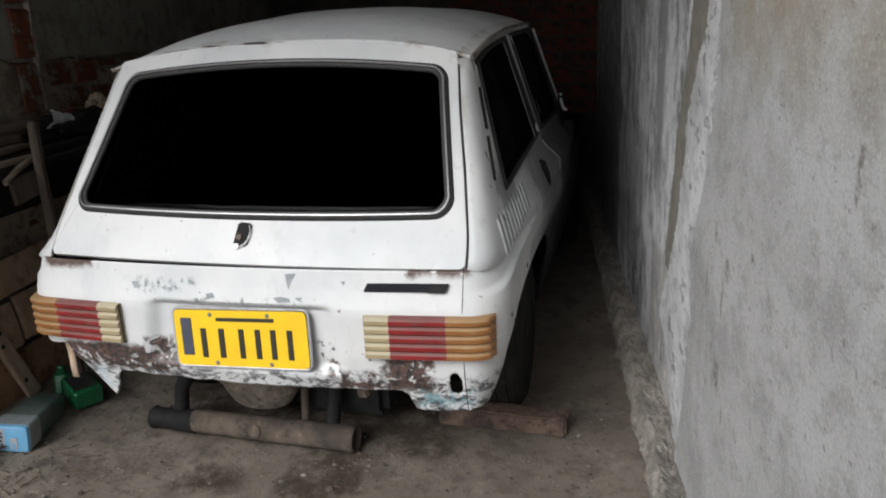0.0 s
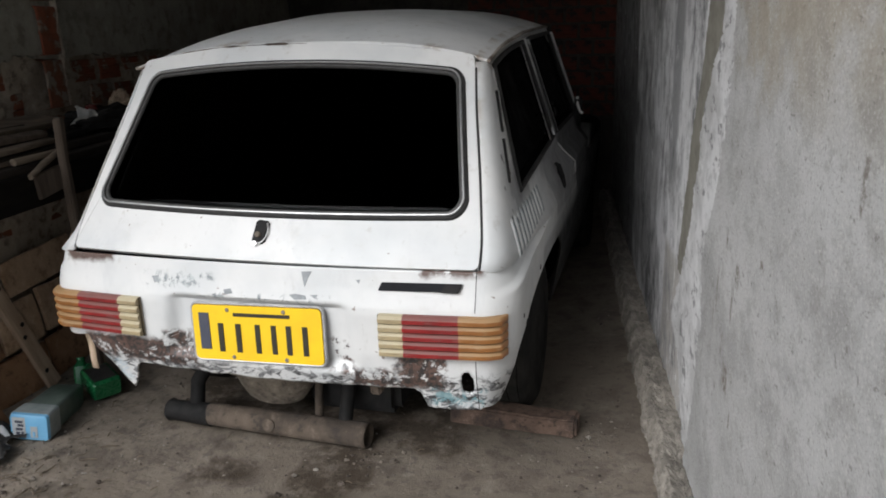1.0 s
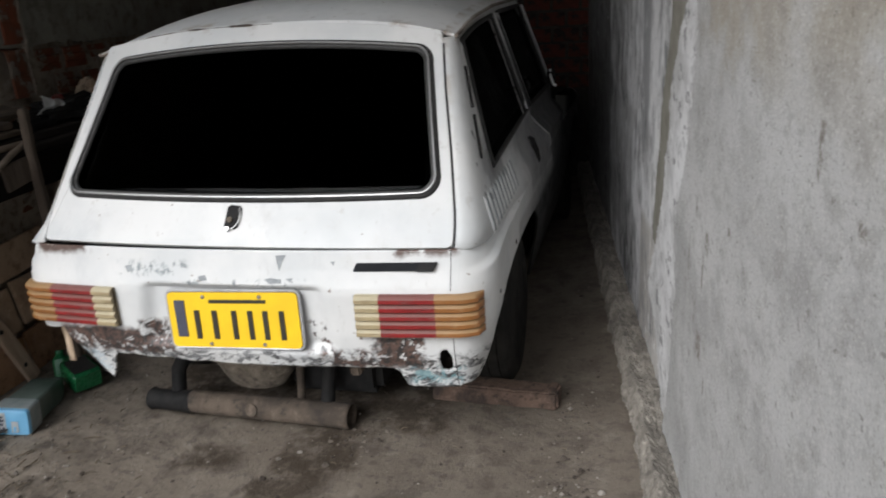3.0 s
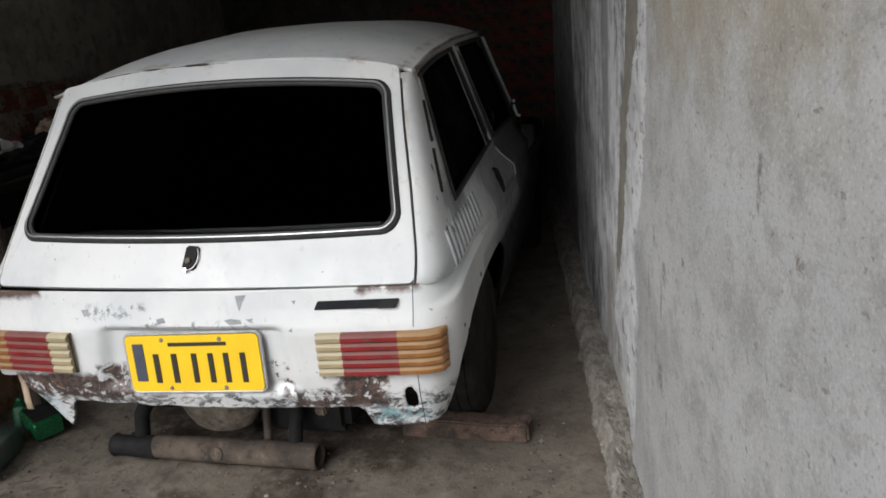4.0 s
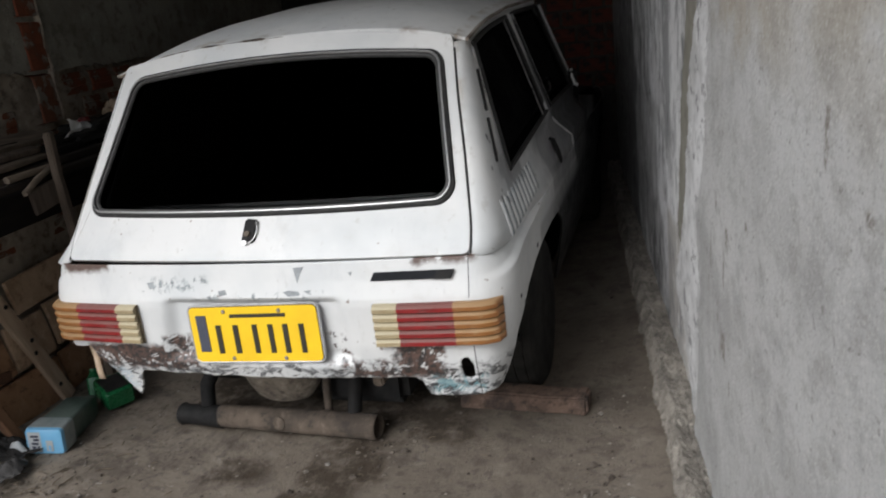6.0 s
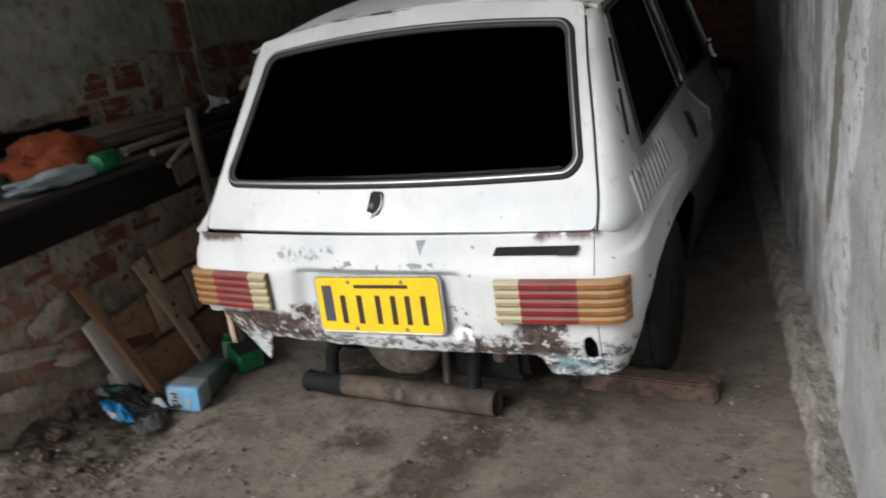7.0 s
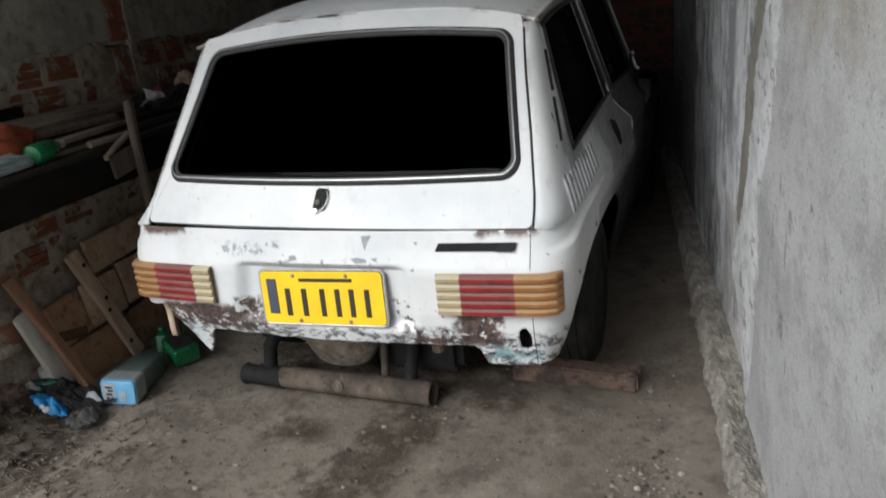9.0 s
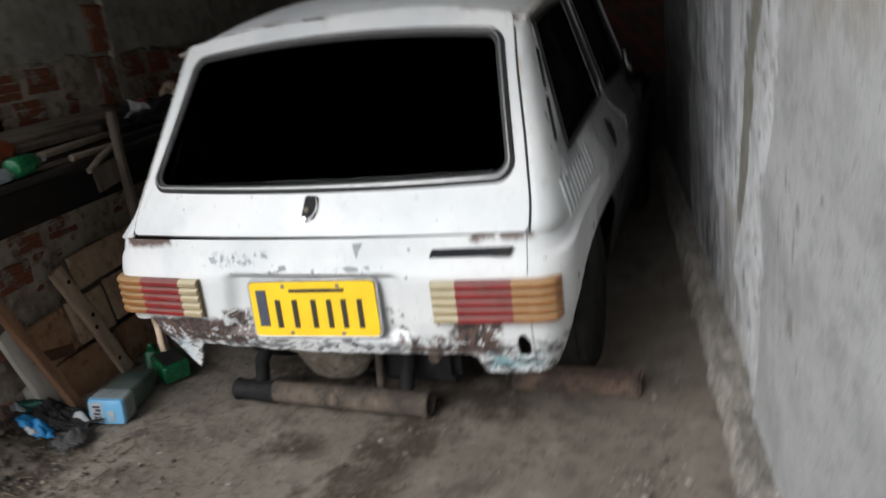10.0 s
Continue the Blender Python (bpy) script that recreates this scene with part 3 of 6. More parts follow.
# ---- building blocks ----
def obj(name, bm, material, parent=None, label="", smooth=True):
    me = bpy.data.meshes.new(name)
    bmesh.ops.recalc_face_normals(bm, faces=bm.faces[:])
    bm.to_mesh(me)
    bm.free()
    if smooth:
        for p in me.polygons:
            p.use_smooth = True
        me.set_sharp_from_angle(angle=radians(38))
    me.materials.append(material)
    ob = new(name, me)
    if parent:
        ob.parent = parent
    if label:
        tagged(ob, label)
    return ob


def part(name, bm, material, parent, label="", smooth=True):
    """One mesh under a thing or under a part."""
    return obj(name, bm, material, parent, label, smooth)


def thing(name, label, category, group="", kind="", at=(0, 0, 0)):
    ob = new(name)
    ob.location = at
    return tagged(ob, label, category, group, kind)


def lerp(a, b, k):
    return a + (b - a) * k


def table(rows, v):
    """Straight-line look-up in rows of (v, value)."""
    return float(np.interp(v, [r[0] for r in rows], [r[1] for r in rows]))


def grid(points, skip=None, bm=None):
    """Faces between the rows of points; skip(i, j) leaves a cell open."""
    bm = bm or bmesh.new()
    vs = [[bm.verts.new(p) for p in row] for row in points]
    for i in range(len(vs) - 1):
        for j in range(len(vs[0]) - 1):
            if not (skip and skip(i, j)):
                bm.faces.new((vs[i][j], vs[i][j + 1], vs[i + 1][j + 1], vs[i + 1][j]))
    loose = [v for v in bm.verts if not v.link_faces]
    bmesh.ops.delete(bm, geom=loose, context="VERTS")
    return bm


def solid(ob, thickness, offset=-1.0, lining=None):
    mod = ob.modifiers.new("thickness", "SOLIDIFY")
    mod.thickness, mod.offset = thickness, offset
    if lining:
        ob.data.materials.append(lining)
        mod.material_offset = 1
    return ob


def box_bm(cx, cy, cz, sx, sy, sz, bevel=0.0, m=None, cuts=0, rough=0.0):
    """A box with worn edges, uneven where rough is given."""
    bm = bmesh.new()
    bmesh.ops.create_cube(bm, size=1.0)
    for v in bm.verts:
        v.co = Vector((v.co.x * sx, v.co.y * sy, v.co.z * sz))
    if bevel:
        bmesh.ops.bevel(bm, geom=bm.edges[:], offset=bevel, segments=2, affect="EDGES")
    if cuts:
        bmesh.ops.subdivide_edges(bm, edges=[e for e in bm.edges if e.calc_length() > 3 * bevel + 0.01], cuts=cuts, use_grid_fill=True)
    if rough:
        for v in bm.verts:
            v.co += noise.noise_vector(v.co * 9.0 + Vector((cx, cy, cz)) * 7) * rough
    for v in bm.verts:
        v.co = (m @ v.co if m else v.co) + Vector((cx, cy, cz))
    return bm


def tube(path, radius, sides=10, closed=False, bm=None, caps=True):
    """A round bar along a path; radius may be one number or one for each point."""
    bm = bm or bmesh.new()
    path = [Vector(p) for p in path]
    n, rings = len(path), []
    up = None
    for i, p in enumerate(path):
        a = path[(i - 1) % n] if closed or i else path[i]
        b = path[(i + 1) % n] if closed or i < n - 1 else path[i]
        d = (b - a).normalized()
        if up is None:
            up = d.orthogonal().normalized()
        up = (up - d * up.dot(d)).normalized()
        w = d.cross(up)
        r = radius[i] if isinstance(radius, (list, tuple)) else radius
        rings.append([bm.verts.new(p + (up * math.cos(2 * math.pi * k / sides) + w * math.sin(2 * math.pi * k / sides)) * r) for k in range(sides)])
    for i in range(n if closed else n - 1):
        q, s = rings[i], rings[(i + 1) % n]
        for k in range(sides):
            bm.faces.new((q[k], q[(k + 1) % sides], s[(k + 1) % sides], s[k]))
    if caps and not closed:
        bm.faces.new(rings[0][::-1])
        bm.faces.new(rings[-1])
    return bm


def rrect(x_low, x_top, z_low, z_top, r, n=10, m=6, rise=0.0, sag=0.0):
    """A closed outline: a trapezoid with round corners, its top bowed up by rise; from the lower left corner on."""
    cs = [(-x_low, z_low, 180), (x_low, z_low, 270), (x_top, z_top, 0), (-x_top, z_top, 90)]
    pts = []
    for i, (cx, cz, a0) in enumerate(cs):
        ox, oz = cx - math.copysign(r, cx), cz + (r if i < 2 else -r)
        arc = [(ox + r * math.cos(radians(a0 + 90 * k / m)), oz + r * math.sin(radians(a0 + 90 * k / m))) for k in range(m + 1)]
        pts += arc
        nx = cs[(i + 1) % 4]
        ex, ez, ea = nx[0] - math.copysign(r, nx[0]), nx[1] + (r if (i + 1) % 4 < 2 else -r), nx[2]
        end = (ex + r * math.cos(radians(ea)), ez + r * math.sin(radians(ea)))
        pts += [(lerp(arc[-1][0], end[0], k / n), lerp(arc[-1][1], end[1], k / n)) for k in range(1, n)]
    mid = (z_low + z_top) / 2
    out = []
    for x, z in pts:
        k = max(0.0, 1 - (x / max(x_low, x_top)) ** 2)
        out.append((x, z + (rise * k if z > mid else -sag * k) * abs(z - mid) / (z_top - mid)))
    return out


# ---- ground and shell of the garage ----
WALL_A, WALL_B = 1.316, -0.1200          # right wall: x = A + B * y
LEFT_A, LEFT_B = -1.41, -0.12


def right_x(y):
    return WALL_A + WALL_B * y


def left_x(y):
    return LEFT_A + LEFT_B * y


def bank(x, y):
    """Earth heaped up along the foot of the left wall."""
    if not -3.0 < y < 3.0 or x < left_x(y) - 0.14:
        return 0.0
    h = table([(-1.2, 0.0), (-0.75, 0.08), (-0.45, 0.125), (-0.15, 0.12), (0.02, 0.085), (0.16, 0.050), (0.35, 0.015), (0.6, 0.0)], y)
    k = min(1.0, max(0.0, 1 - (x - left_x(y)) / 0.30))
    return h * k * k * (3 - 2 * k)


def make_ground():
    near = lambda a, b, n: [lerp(a, b, k / n) for k in range(n + 1)]
    xs = [-400, -60, -12, -4] + near(-2.4, 2.4, 120) + [4, 12, 60, 400]
    ys = [-400, -60, -12, -4] + near(-2.2, 3.0, 110) + [4.5, 6, 12, 60, 400]
    rows = []
    for y in ys:
        row = []
        for x in xs:
            p = Vector((x, y, 0))
            z = 0.016 * noise.noise(p * 1.7) + 0.008 * noise.noise(p * 6.0) + 0.004 * noise.noise(p * 19.0)
            if 1.0 < right_x(y) - x or abs(y) > 5:
                side = 0.0
            else:
                side = 0.02 * max(0.0, 1 - (right_x(y) - 0.07 - x) / 0.22)
            left = 0.03 * min(1.0, max(0.0, (-0.95 - x) / 0.4)) if x > -3 else 0.03
            row.append((x, y, min(0.03, z * 0.6) + max(0, side) + left * (0.6 + 0.4 * noise.noise(p * 8)) - 0.004 + bank(x, y) * (1 + 0.5 * noise.noise(p * 11))))
        rows.append(row)
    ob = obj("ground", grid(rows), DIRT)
    return tagged(ob, "grey-brown packed earth floor with oil stains, grit and painted shade under the car", "ground", kind="structure")


make_ground()


def solid_bm(bm, way):
    """Gives an open sheet a back, a set way behind it."""
    made = bmesh.ops.extrude_face_region(bm, geom=bm.faces[:])
    moved = [g for g in made["geom"] if isinstance(g, bmesh.types.BMVert)]
    bmesh.ops.translate(bm, verts=moved, vec=way)
    return bm


def wall_sheet(name, x_of, y0, y1, z0, z1, depth, material, label, bumpy=0.006, step=0.06, edge=None):
    """An uneven upright sheet along y with its thickness behind it."""
    ny, nz = max(2, int((y1 - y0) / step)), max(2, int((z1 - z0) / step))
    rows = []
    for i in range(nz + 1):
        z = lerp(z0, z1, i / nz)
        row = []
        for j in range(ny + 1):
            y = lerp(y0, y1, j / ny)
            if edge:
                y += edge(j / ny, z)
            p = Vector((0, y, z))
            row.append((x_of(y) + bumpy * noise.noise(p * 2.3) + bumpy * 0.5 * noise.noise(p * 9), y, z))
        rows.append(row)
    return tagged(obj(name, solid_bm(grid(rows), (depth, 0, 0)), material), label, "wall", kind="structure")


EDGE = [(0.0, 0.25), (0.145, 0.246), (0.316, 0.196), (0.495, 0.16), (0.60, 0.14), (0.655, 0.120), (0.71, 0.160), (0.76, 0.176), (0.847, 0.151), (0.93, 0.10), (1.008, 0.058), (1.091, 0.0), (1.229, -0.025), (1.36, -0.060), (1.46, -0.047), (2.6, -0.04)]
LIME = [(0.0, 0.30), (0.10, 0.36), (0.191, 0.423), (0.26, 0.48), (0.334, 0.548), (0.38, 0.62), (0.424, 0.72), (0.50, 0.70), (0.60, 0.60), (0.669, 0.55), (0.748, 0.49), (0.929, 0.415), (1.122, 0.368), (1.303, 0.253), (1.46, 0.135), (2.6, 0.10)]
OLIVE_W = [(0.0, 0.0), (0.52, 0.02), (0.60, 0.09), (0.66, 0.14), (0.72, 0.175), (0.885, 0.19), (1.1, 0.17), (1.3, 0.18), (1.46, 0.235), (2.6, 0.25)]


def ragged(rows, z, seed, amount=0.012):
    n = lambda f, k: noise.noise(Vector((seed, k, z * f)))
    return table(rows, z) + amount * (0.8 * n(9.0, 0) + 0.8 * n(31.0, 5) + 0.9 * abs(n(75.0, 9)) + 0.5 * n(170.0, 12))


def strip(name, low_edge, high_edge, z0, z1, lift, material, parent, label="", nz=480, ny=8):
    """A patch of coating on the right wall between two ragged upright edges."""
    rows = []
    for i in range(nz + 1):
        z = lerp(z0, z1, i / nz)
        a, b = low_edge(z), high_edge(z)
        rows.append([(right_x(lerp(a, b, k / ny)) - lift + 0.004 * noise.noise(Vector((z * 6, lerp(a, b, k / ny) * 6, 2))) + (0.002 if b - a < 1 else 0.0) * noise.noise(Vector((z * 40, lerp(a, b, k / ny) * 40, 7))), lerp(a, b, k / ny), z) for k in range(ny + 1)])
    return part(name, solid_bm(grid(rows), (0.02, 0, 0)), material, parent, label)


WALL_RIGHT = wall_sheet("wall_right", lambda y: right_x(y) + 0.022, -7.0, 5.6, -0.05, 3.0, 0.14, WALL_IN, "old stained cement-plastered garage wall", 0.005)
strip("outer_plaster", lambda z: -7.0, lambda z: ragged(EDGE, z, 1.0, 0.026), -0.05, 3.2, 0.006, WALL_OUT, WALL_RIGHT, "newer pale grey cement plaster with small pits", 480, 60)
strip("lime_coat", lambda z: ragged(EDGE, z, 1.0, 0.026) - 0.02, lambda z: ragged(LIME, z, 4.0, 0.028), 0.12, 3.0, -0.006, WHITEWASH, WALL_RIGHT, "flaking white lime coat")
strip("damp_stripe", lambda z: ragged(LIME, z, 4.0, 0.028) - 0.01, lambda z: table(LIME, z) + ragged(OLIVE_W, z, 8.0, 0.012), 0.62, 3.0, -0.012, OLIVE, WALL_RIGHT, "olive-brown damp stripe")


def make_plinth():
    """A low ledge of crumbling concrete: a knobbly front and a broken, sloping top."""
    rows = []
    m = 24
    ys = list(np.linspace(-2.4, -0.55, 40)) + list(np.linspace(-0.54, 2.2, 760)) + list(np.linspace(2.21, 5.3, 160))
    for y in ys:
        w = 0.068 + 0.014 * noise.noise(Vector((y * 4, 1, 0))) + 0.014 * noise.noise(Vector((y * 15, 5, 0))) + 0.007 * noise.noise(Vector((y * 41, 8, 0)))
        h = 0.140 + 0.018 * noise.noise(Vector((y * 3.1, 9, 0))) + 0.012 * noise.noise(Vector((y * 14, 2, 0)))
        row = []
        for k in range(m + 1):
            u = k / m
            if u < 0.5:                       # broken top, rising a little to its outer edge
                a, b = lerp(0.35, -0.80, u / 0.5), 0.80 + 0.16 * (u / 0.5) ** 2
            else:                             # worn shoulder and front
                c = (u - 0.5) / 0.5
                a, b = -0.80 - 0.28 * math.sin(min(1.0, c * 1.7) * math.pi / 2), lerp(0.96, -0.25, c ** 1.15)
            p = Vector((right_x(y) + w * a, y, h * b))
            q = 0.007 * noise.noise(p * 24) + 0.011 * abs(noise.noise(p * 52)) + 0.007 * noise.noise(p * 95) + 0.004 * noise.noise(p * 170)
            side = min(1.0, max(0.0, (u - 0.35) / 0.3))
            row.append((p.x - q * lerp(0.25, 1.0, side), y + 0.005 * noise.noise(p * 45 + Vector((7, 0, 0))), p.z + q * lerp(1.2, 0.5, side)))
        rows.append(row)
    return tagged(obj("plinth", solid_bm(grid(rows), (0.05, 0, 0)), ROUGH_CEMENT, None, "", False), "crumbling rough cement footing along the wall", "footing", kind="structure")


make_plinth()


def make_left_wall():
    wall = wall_sheet("wall_left", lambda y: left_x(y) - 0.016, -0.62, 5.6, -0.05, 3.0, -0.14, MORTAR, "brick wall with missing plaster", 0.020, 0.032)
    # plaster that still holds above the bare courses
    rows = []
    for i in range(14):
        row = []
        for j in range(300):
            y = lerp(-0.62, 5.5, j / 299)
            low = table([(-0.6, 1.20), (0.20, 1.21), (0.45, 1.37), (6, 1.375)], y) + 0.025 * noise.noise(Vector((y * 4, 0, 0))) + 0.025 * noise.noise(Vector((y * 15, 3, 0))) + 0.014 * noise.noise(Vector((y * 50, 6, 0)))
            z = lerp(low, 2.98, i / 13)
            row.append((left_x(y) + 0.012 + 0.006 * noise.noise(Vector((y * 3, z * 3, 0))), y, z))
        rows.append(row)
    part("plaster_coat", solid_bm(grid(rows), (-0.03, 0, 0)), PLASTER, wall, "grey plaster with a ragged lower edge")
    # pale remains of plaster near the floor
    for yc, zc, ry, rz, slant, seed in ((-0.27, 0.40, 0.17, 0.035, -0.25, 1.0), (-0.10, 0.50, 0.11, 0.045, 0.3, 4.0), (-0.33, 0.27, 0.10, 0.040, -0.2, 7.0), (-0.06, 0.30, 0.09, 0.03, -0.3, 9.0)):
        rows = []
        for i in range(7):
            row = []
            for j in range(41):
                a = 2 * math.pi * j / 40
                d = Vector((math.cos(a), math.sin(a), seed))
                r = (0.04 + 0.96 * i / 6) * (1 + 0.35 * noise.noise(d * 1.7) + 0.2 * noise.noise(d * 5))
                y = yc + ry * r * d.x
                row.append((left_x(y) + 0.014 - 0.012 * (i / 6) ** 3 + 0.004 * noise.noise(d * 9 * r), y, zc + rz * r * d.y + slant * ry * r * d.x))
            rows.append(row)
        part("plaster_patch", grid(rows), PATCH, wall, "pale patch of old plaster")
    return wall


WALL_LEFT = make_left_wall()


def far_y(x):
    return 4.3


far = obj("wall_far", solid_bm(grid([[(x, far_y(x) + 0.006 * noise.noise(Vector((x * 3, z * 3, 1))), z) for x in np.linspace(-2.4, 1.2, 40)] for z in np.linspace(-0.05, 3.0, 30)]), (0, 0.14, 0)), DIM_MORTAR)
WALL_FAR = tagged(far, "bare brick wall, coloured dark for the unlit end of the garage", "wall", kind="structure")
# unseen slab; its height and front edge are set to shape the light
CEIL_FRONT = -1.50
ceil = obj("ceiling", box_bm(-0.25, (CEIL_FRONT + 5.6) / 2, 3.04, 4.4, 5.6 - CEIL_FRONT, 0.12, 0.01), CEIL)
tagged(ceil, "dark garage ceiling, out of view, shading the interior", "ceiling", kind="structure")


# ---- the car ----
# Car axes: x to its right side, y towards its nose, z up; the tail stands at y = 0.
car = thing("car", "old white two-door hatchback, dusty, peeling and rusty, parked nose-in", "car")

REAR_Y = [(0.30, 0.04), (0.365, 0.03), (0.405, 0.02), (0.45, 0.006), (0.52, 0.0), (0.645, 0.0), (0.665, 0.003), (0.69, 0.012), (0.72, 0.022), (0.775, 0.037)]
SIDE_LOW = [(0.10, 0.352), (0.14, 0.41), (0.18, 0.50), (0.24, 0.53), (0.34, 0.585), (0.47, 0.615), (0.60, 0.632), (0.72, 0.638), (0.86, 0.64), (1.02, 0.63), (1.15, 0.57), (1.22, 0.46), (1.25, 0.30), (1.27, 0.25), (2.72, 0.25),
            (2.76, 0.40), (2.84, 0.60), (3.0, 0.70), (3.15, 0.72), (3.3, 0.68), (3.45, 0.56), (3.5, 0.40), (3.52, 0.32), (3.95, 0.34)]
TORN_LOW = [(0.0, 0.403), (0.468, 0.412), (0.486, 0.37), (0.502, 0.300), (0.52, 0.318), (0.56, 0.372), (0.60, 0.428), (0.628, 0.458), (0.642, 0.50), (0.685, 0.495)]
REAR_LOW = [(0.0, 0.403), (0.505, 0.41), (0.518, 0.375), (0.53, 0.343), (0.60, 0.340), (0.685, 0.344)]
ROOF_SIDE = [(0.40, 1.330), (0.50, 1.341), (0.65, 1.368), (0.8, 1.386), (1.2, 1.415), (1.8, 1.43), (2.2, 1.42)]
BELT = [(0.3, 0.915), (0.5, 0.93), (1.4, 0.995), (2.3, 1.0), (4.0, 0.96)]
HATCH_LOW, HATCH_SLOPE, EDGE_BACK = 0.775, 0.665, 0.034
CREASE = [(0.03, 0.690), (0.12, 0.712), (0.20, 0.732), (0.32, 0.750), (0.60, 0.764), (1.03, 0.804), (1.34, 0.833), (2.0, 0.865), (4.0, 0.86)]


def side_x(y, z):
    """Half width of the flank: full up to the crease, a step in above it, then leaning in to the windows."""
    c = table(CREASE, y)
    if z >= c + 0.016:
        return lerp(0.784, 0.737, min(1.0, (z - c - 0.016) / (0.93 - c - 0.016)))
    if z >= c:
        return lerp(0.801, 0.784, (z - c) / 0.016)
    return table([(0.20, 0.72), (0.365, 0.752), (0.45, 0.776), (0.55, 0.791), (0.64, 0.797), (c, 0.801)], z)



def hatch_half(z):
    return 0.685 - 0.155 * (z - 0.775) + table([(0.775, 0.0), (0.82, 0.007), (0.86, 0.010), (1.03, 0.008), (1.20, 0.0), (1.5, 0.0)], z)


def edge_y(z):
    """Where the rear face ends and the corner begins."""
    return (table(REAR_Y, z) if z <= HATCH_LOW else 0.037 + HATCH_SLOPE * (z - HATCH_LOW)) + EDGE_BACK


def recess(x, z):
    """The hollow that holds the plate."""
    w = 0.288 + 0.16 * (0.645 - z)
    s = lambda v: min(1.0, max(0.0, v)) ** 2 * (3 - 2 * min(1.0, max(0.0, v)))
    return 0.026 * s((w - abs(x)) / 0.040 + 0.5) * s((0.664 - z) / 0.026 + 0.5) * s((z - 0.45) / 0.04)


def tub_point(col, z):
    kind, a = col
    if kind == "rear":
        y = table(REAR_Y, z) + EDGE_BACK * (a / 0.685) ** 2 + recess(a, z)
        return Vector((a, y, z))
    c = 0.14
    if kind == "corner":
        y = edge_y(z) + c * (1 - math.cos(a))
        return Vector((lerp(0.685, side_x(y, z), math.sin(a)), y, z))
    xs = side_x(a, z)
    front = max(0.0, (a - 3.2) / 0.75)
    return Vector((xs - 0.10 * front ** 2.2, a, z))


def tub_low(col):
    kind, a = col
    if kind == "rear":
        return table(REAR_LOW, a)
    return table(SIDE_LOW, edge_y(0.4) + 0.14 * (1 - math.cos(a))) if kind == "corner" else table(SIDE_LOW, a)


half = [("rear", x) for x in list(np.linspace(0, 0.62, 35)) + list(np.linspace(0.628, 0.685, 11))] + [("corner", radians(a)) for a in range(12, 91, 13)]
half += [("side", y) for y in list(np.linspace(0.23, 1.3, 32)) + list(np.linspace(1.36, 3.95, 40))]


def make_tub():
    cols = [(-1, c) for c in half[:0:-1]] + [(1, c) for c in half]
    rows = []
    n = 60
    for i in range(n + 1):
        row = []
        for s, c in cols:
            low = table(TORN_LOW, c[1]) if s < 0 and c[0] == "rear" else max(0.495, tub_low(c)) if s < 0 and c[0] == "corner" else tub_low(c)
            if c[0] == "rear" and c[1] < 0.52:
                low += 0.006 * noise.noise(Vector((s * c[1] * 14, 3, 0)))
            z = lerp(low, HATCH_LOW, i / n)
            p = tub_point(c, z)
            dent = 0.004 * noise.noise(Vector((p.x * s * 5, p.y * 4, z * 6))) * max(0.0, 1 - abs(z - 0.42) / 0.15)
            row.append((p.x * s, p.y + (dent if c[0] == "rear" else 0), p.z))
        rows.append(row)

    def gap(i, j):
        x, y, z = (sum(rows[i + a][j + b][k] for a in (0, 1) for b in (0, 1)) / 4 for k in range(3))
        return y < 0.2 and ((x - 0.655) / 0.024) ** 2 + ((z - 0.437 - 0.3 * (x - 0.655)) / 0.042) ** 2 < 1
    bm = grid(rows, gap)
    for v in bm.verts:
        dx, dz = (v.co.x - 0.655) / 0.020, (v.co.z - 0.437) / 0.040
        r = math.hypot(dx, dz)
        if v.is_boundary and v.co.y < 0.2 and r < 2.0:
            k = (1 + 0.22 * noise.noise(Vector((dx * 2, dz * 2, 5)))) / r
            v.co.x, v.co.z = 0.655 + 0.020 * dx * k, 0.437 + 0.040 * dz * k
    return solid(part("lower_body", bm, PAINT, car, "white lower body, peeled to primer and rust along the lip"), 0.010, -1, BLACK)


make_tub()


# upper body: pillars and window frames
def pillar_c(z):
    return lerp(0.14, 0.085, (z - 0.775) / 0.56)


W_BACK = lambda v: lerp(0.47, 0.535, v)          # rear edge of the rear side window, foot to top
B_BACK, B_FRONT = (lambda v: lerp(1.30, 1.08, v)), (lambda v: lerp(1.40, 1.18, v))
A_BACK, A_FRONT = (lambda v: lerp(2.12, 1.78, v)), (lambda v: lerp(2.24, 1.88, v))


def upper_cols():
    cols = [("corner", radians(a)) for a in range(0, 91, 15)]
    cols += [("span", None, W_BACK, k / 3) for k in (1, 2, 3)]
    cols += [("span", W_BACK, B_BACK, k / 8) for k in range(1, 9)]
    cols += [("span", B_BACK, B_FRONT, 1.0)]
    cols += [("span", B_FRONT, A_BACK, k / 8) for k in range(1, 9)]
    cols += [("span", A_BACK, A_FRONT, 1.0)]
    return cols


UPPER = upper_cols()
FOOT, SILL, HEAD, TOP = 0, 3, 11, 13


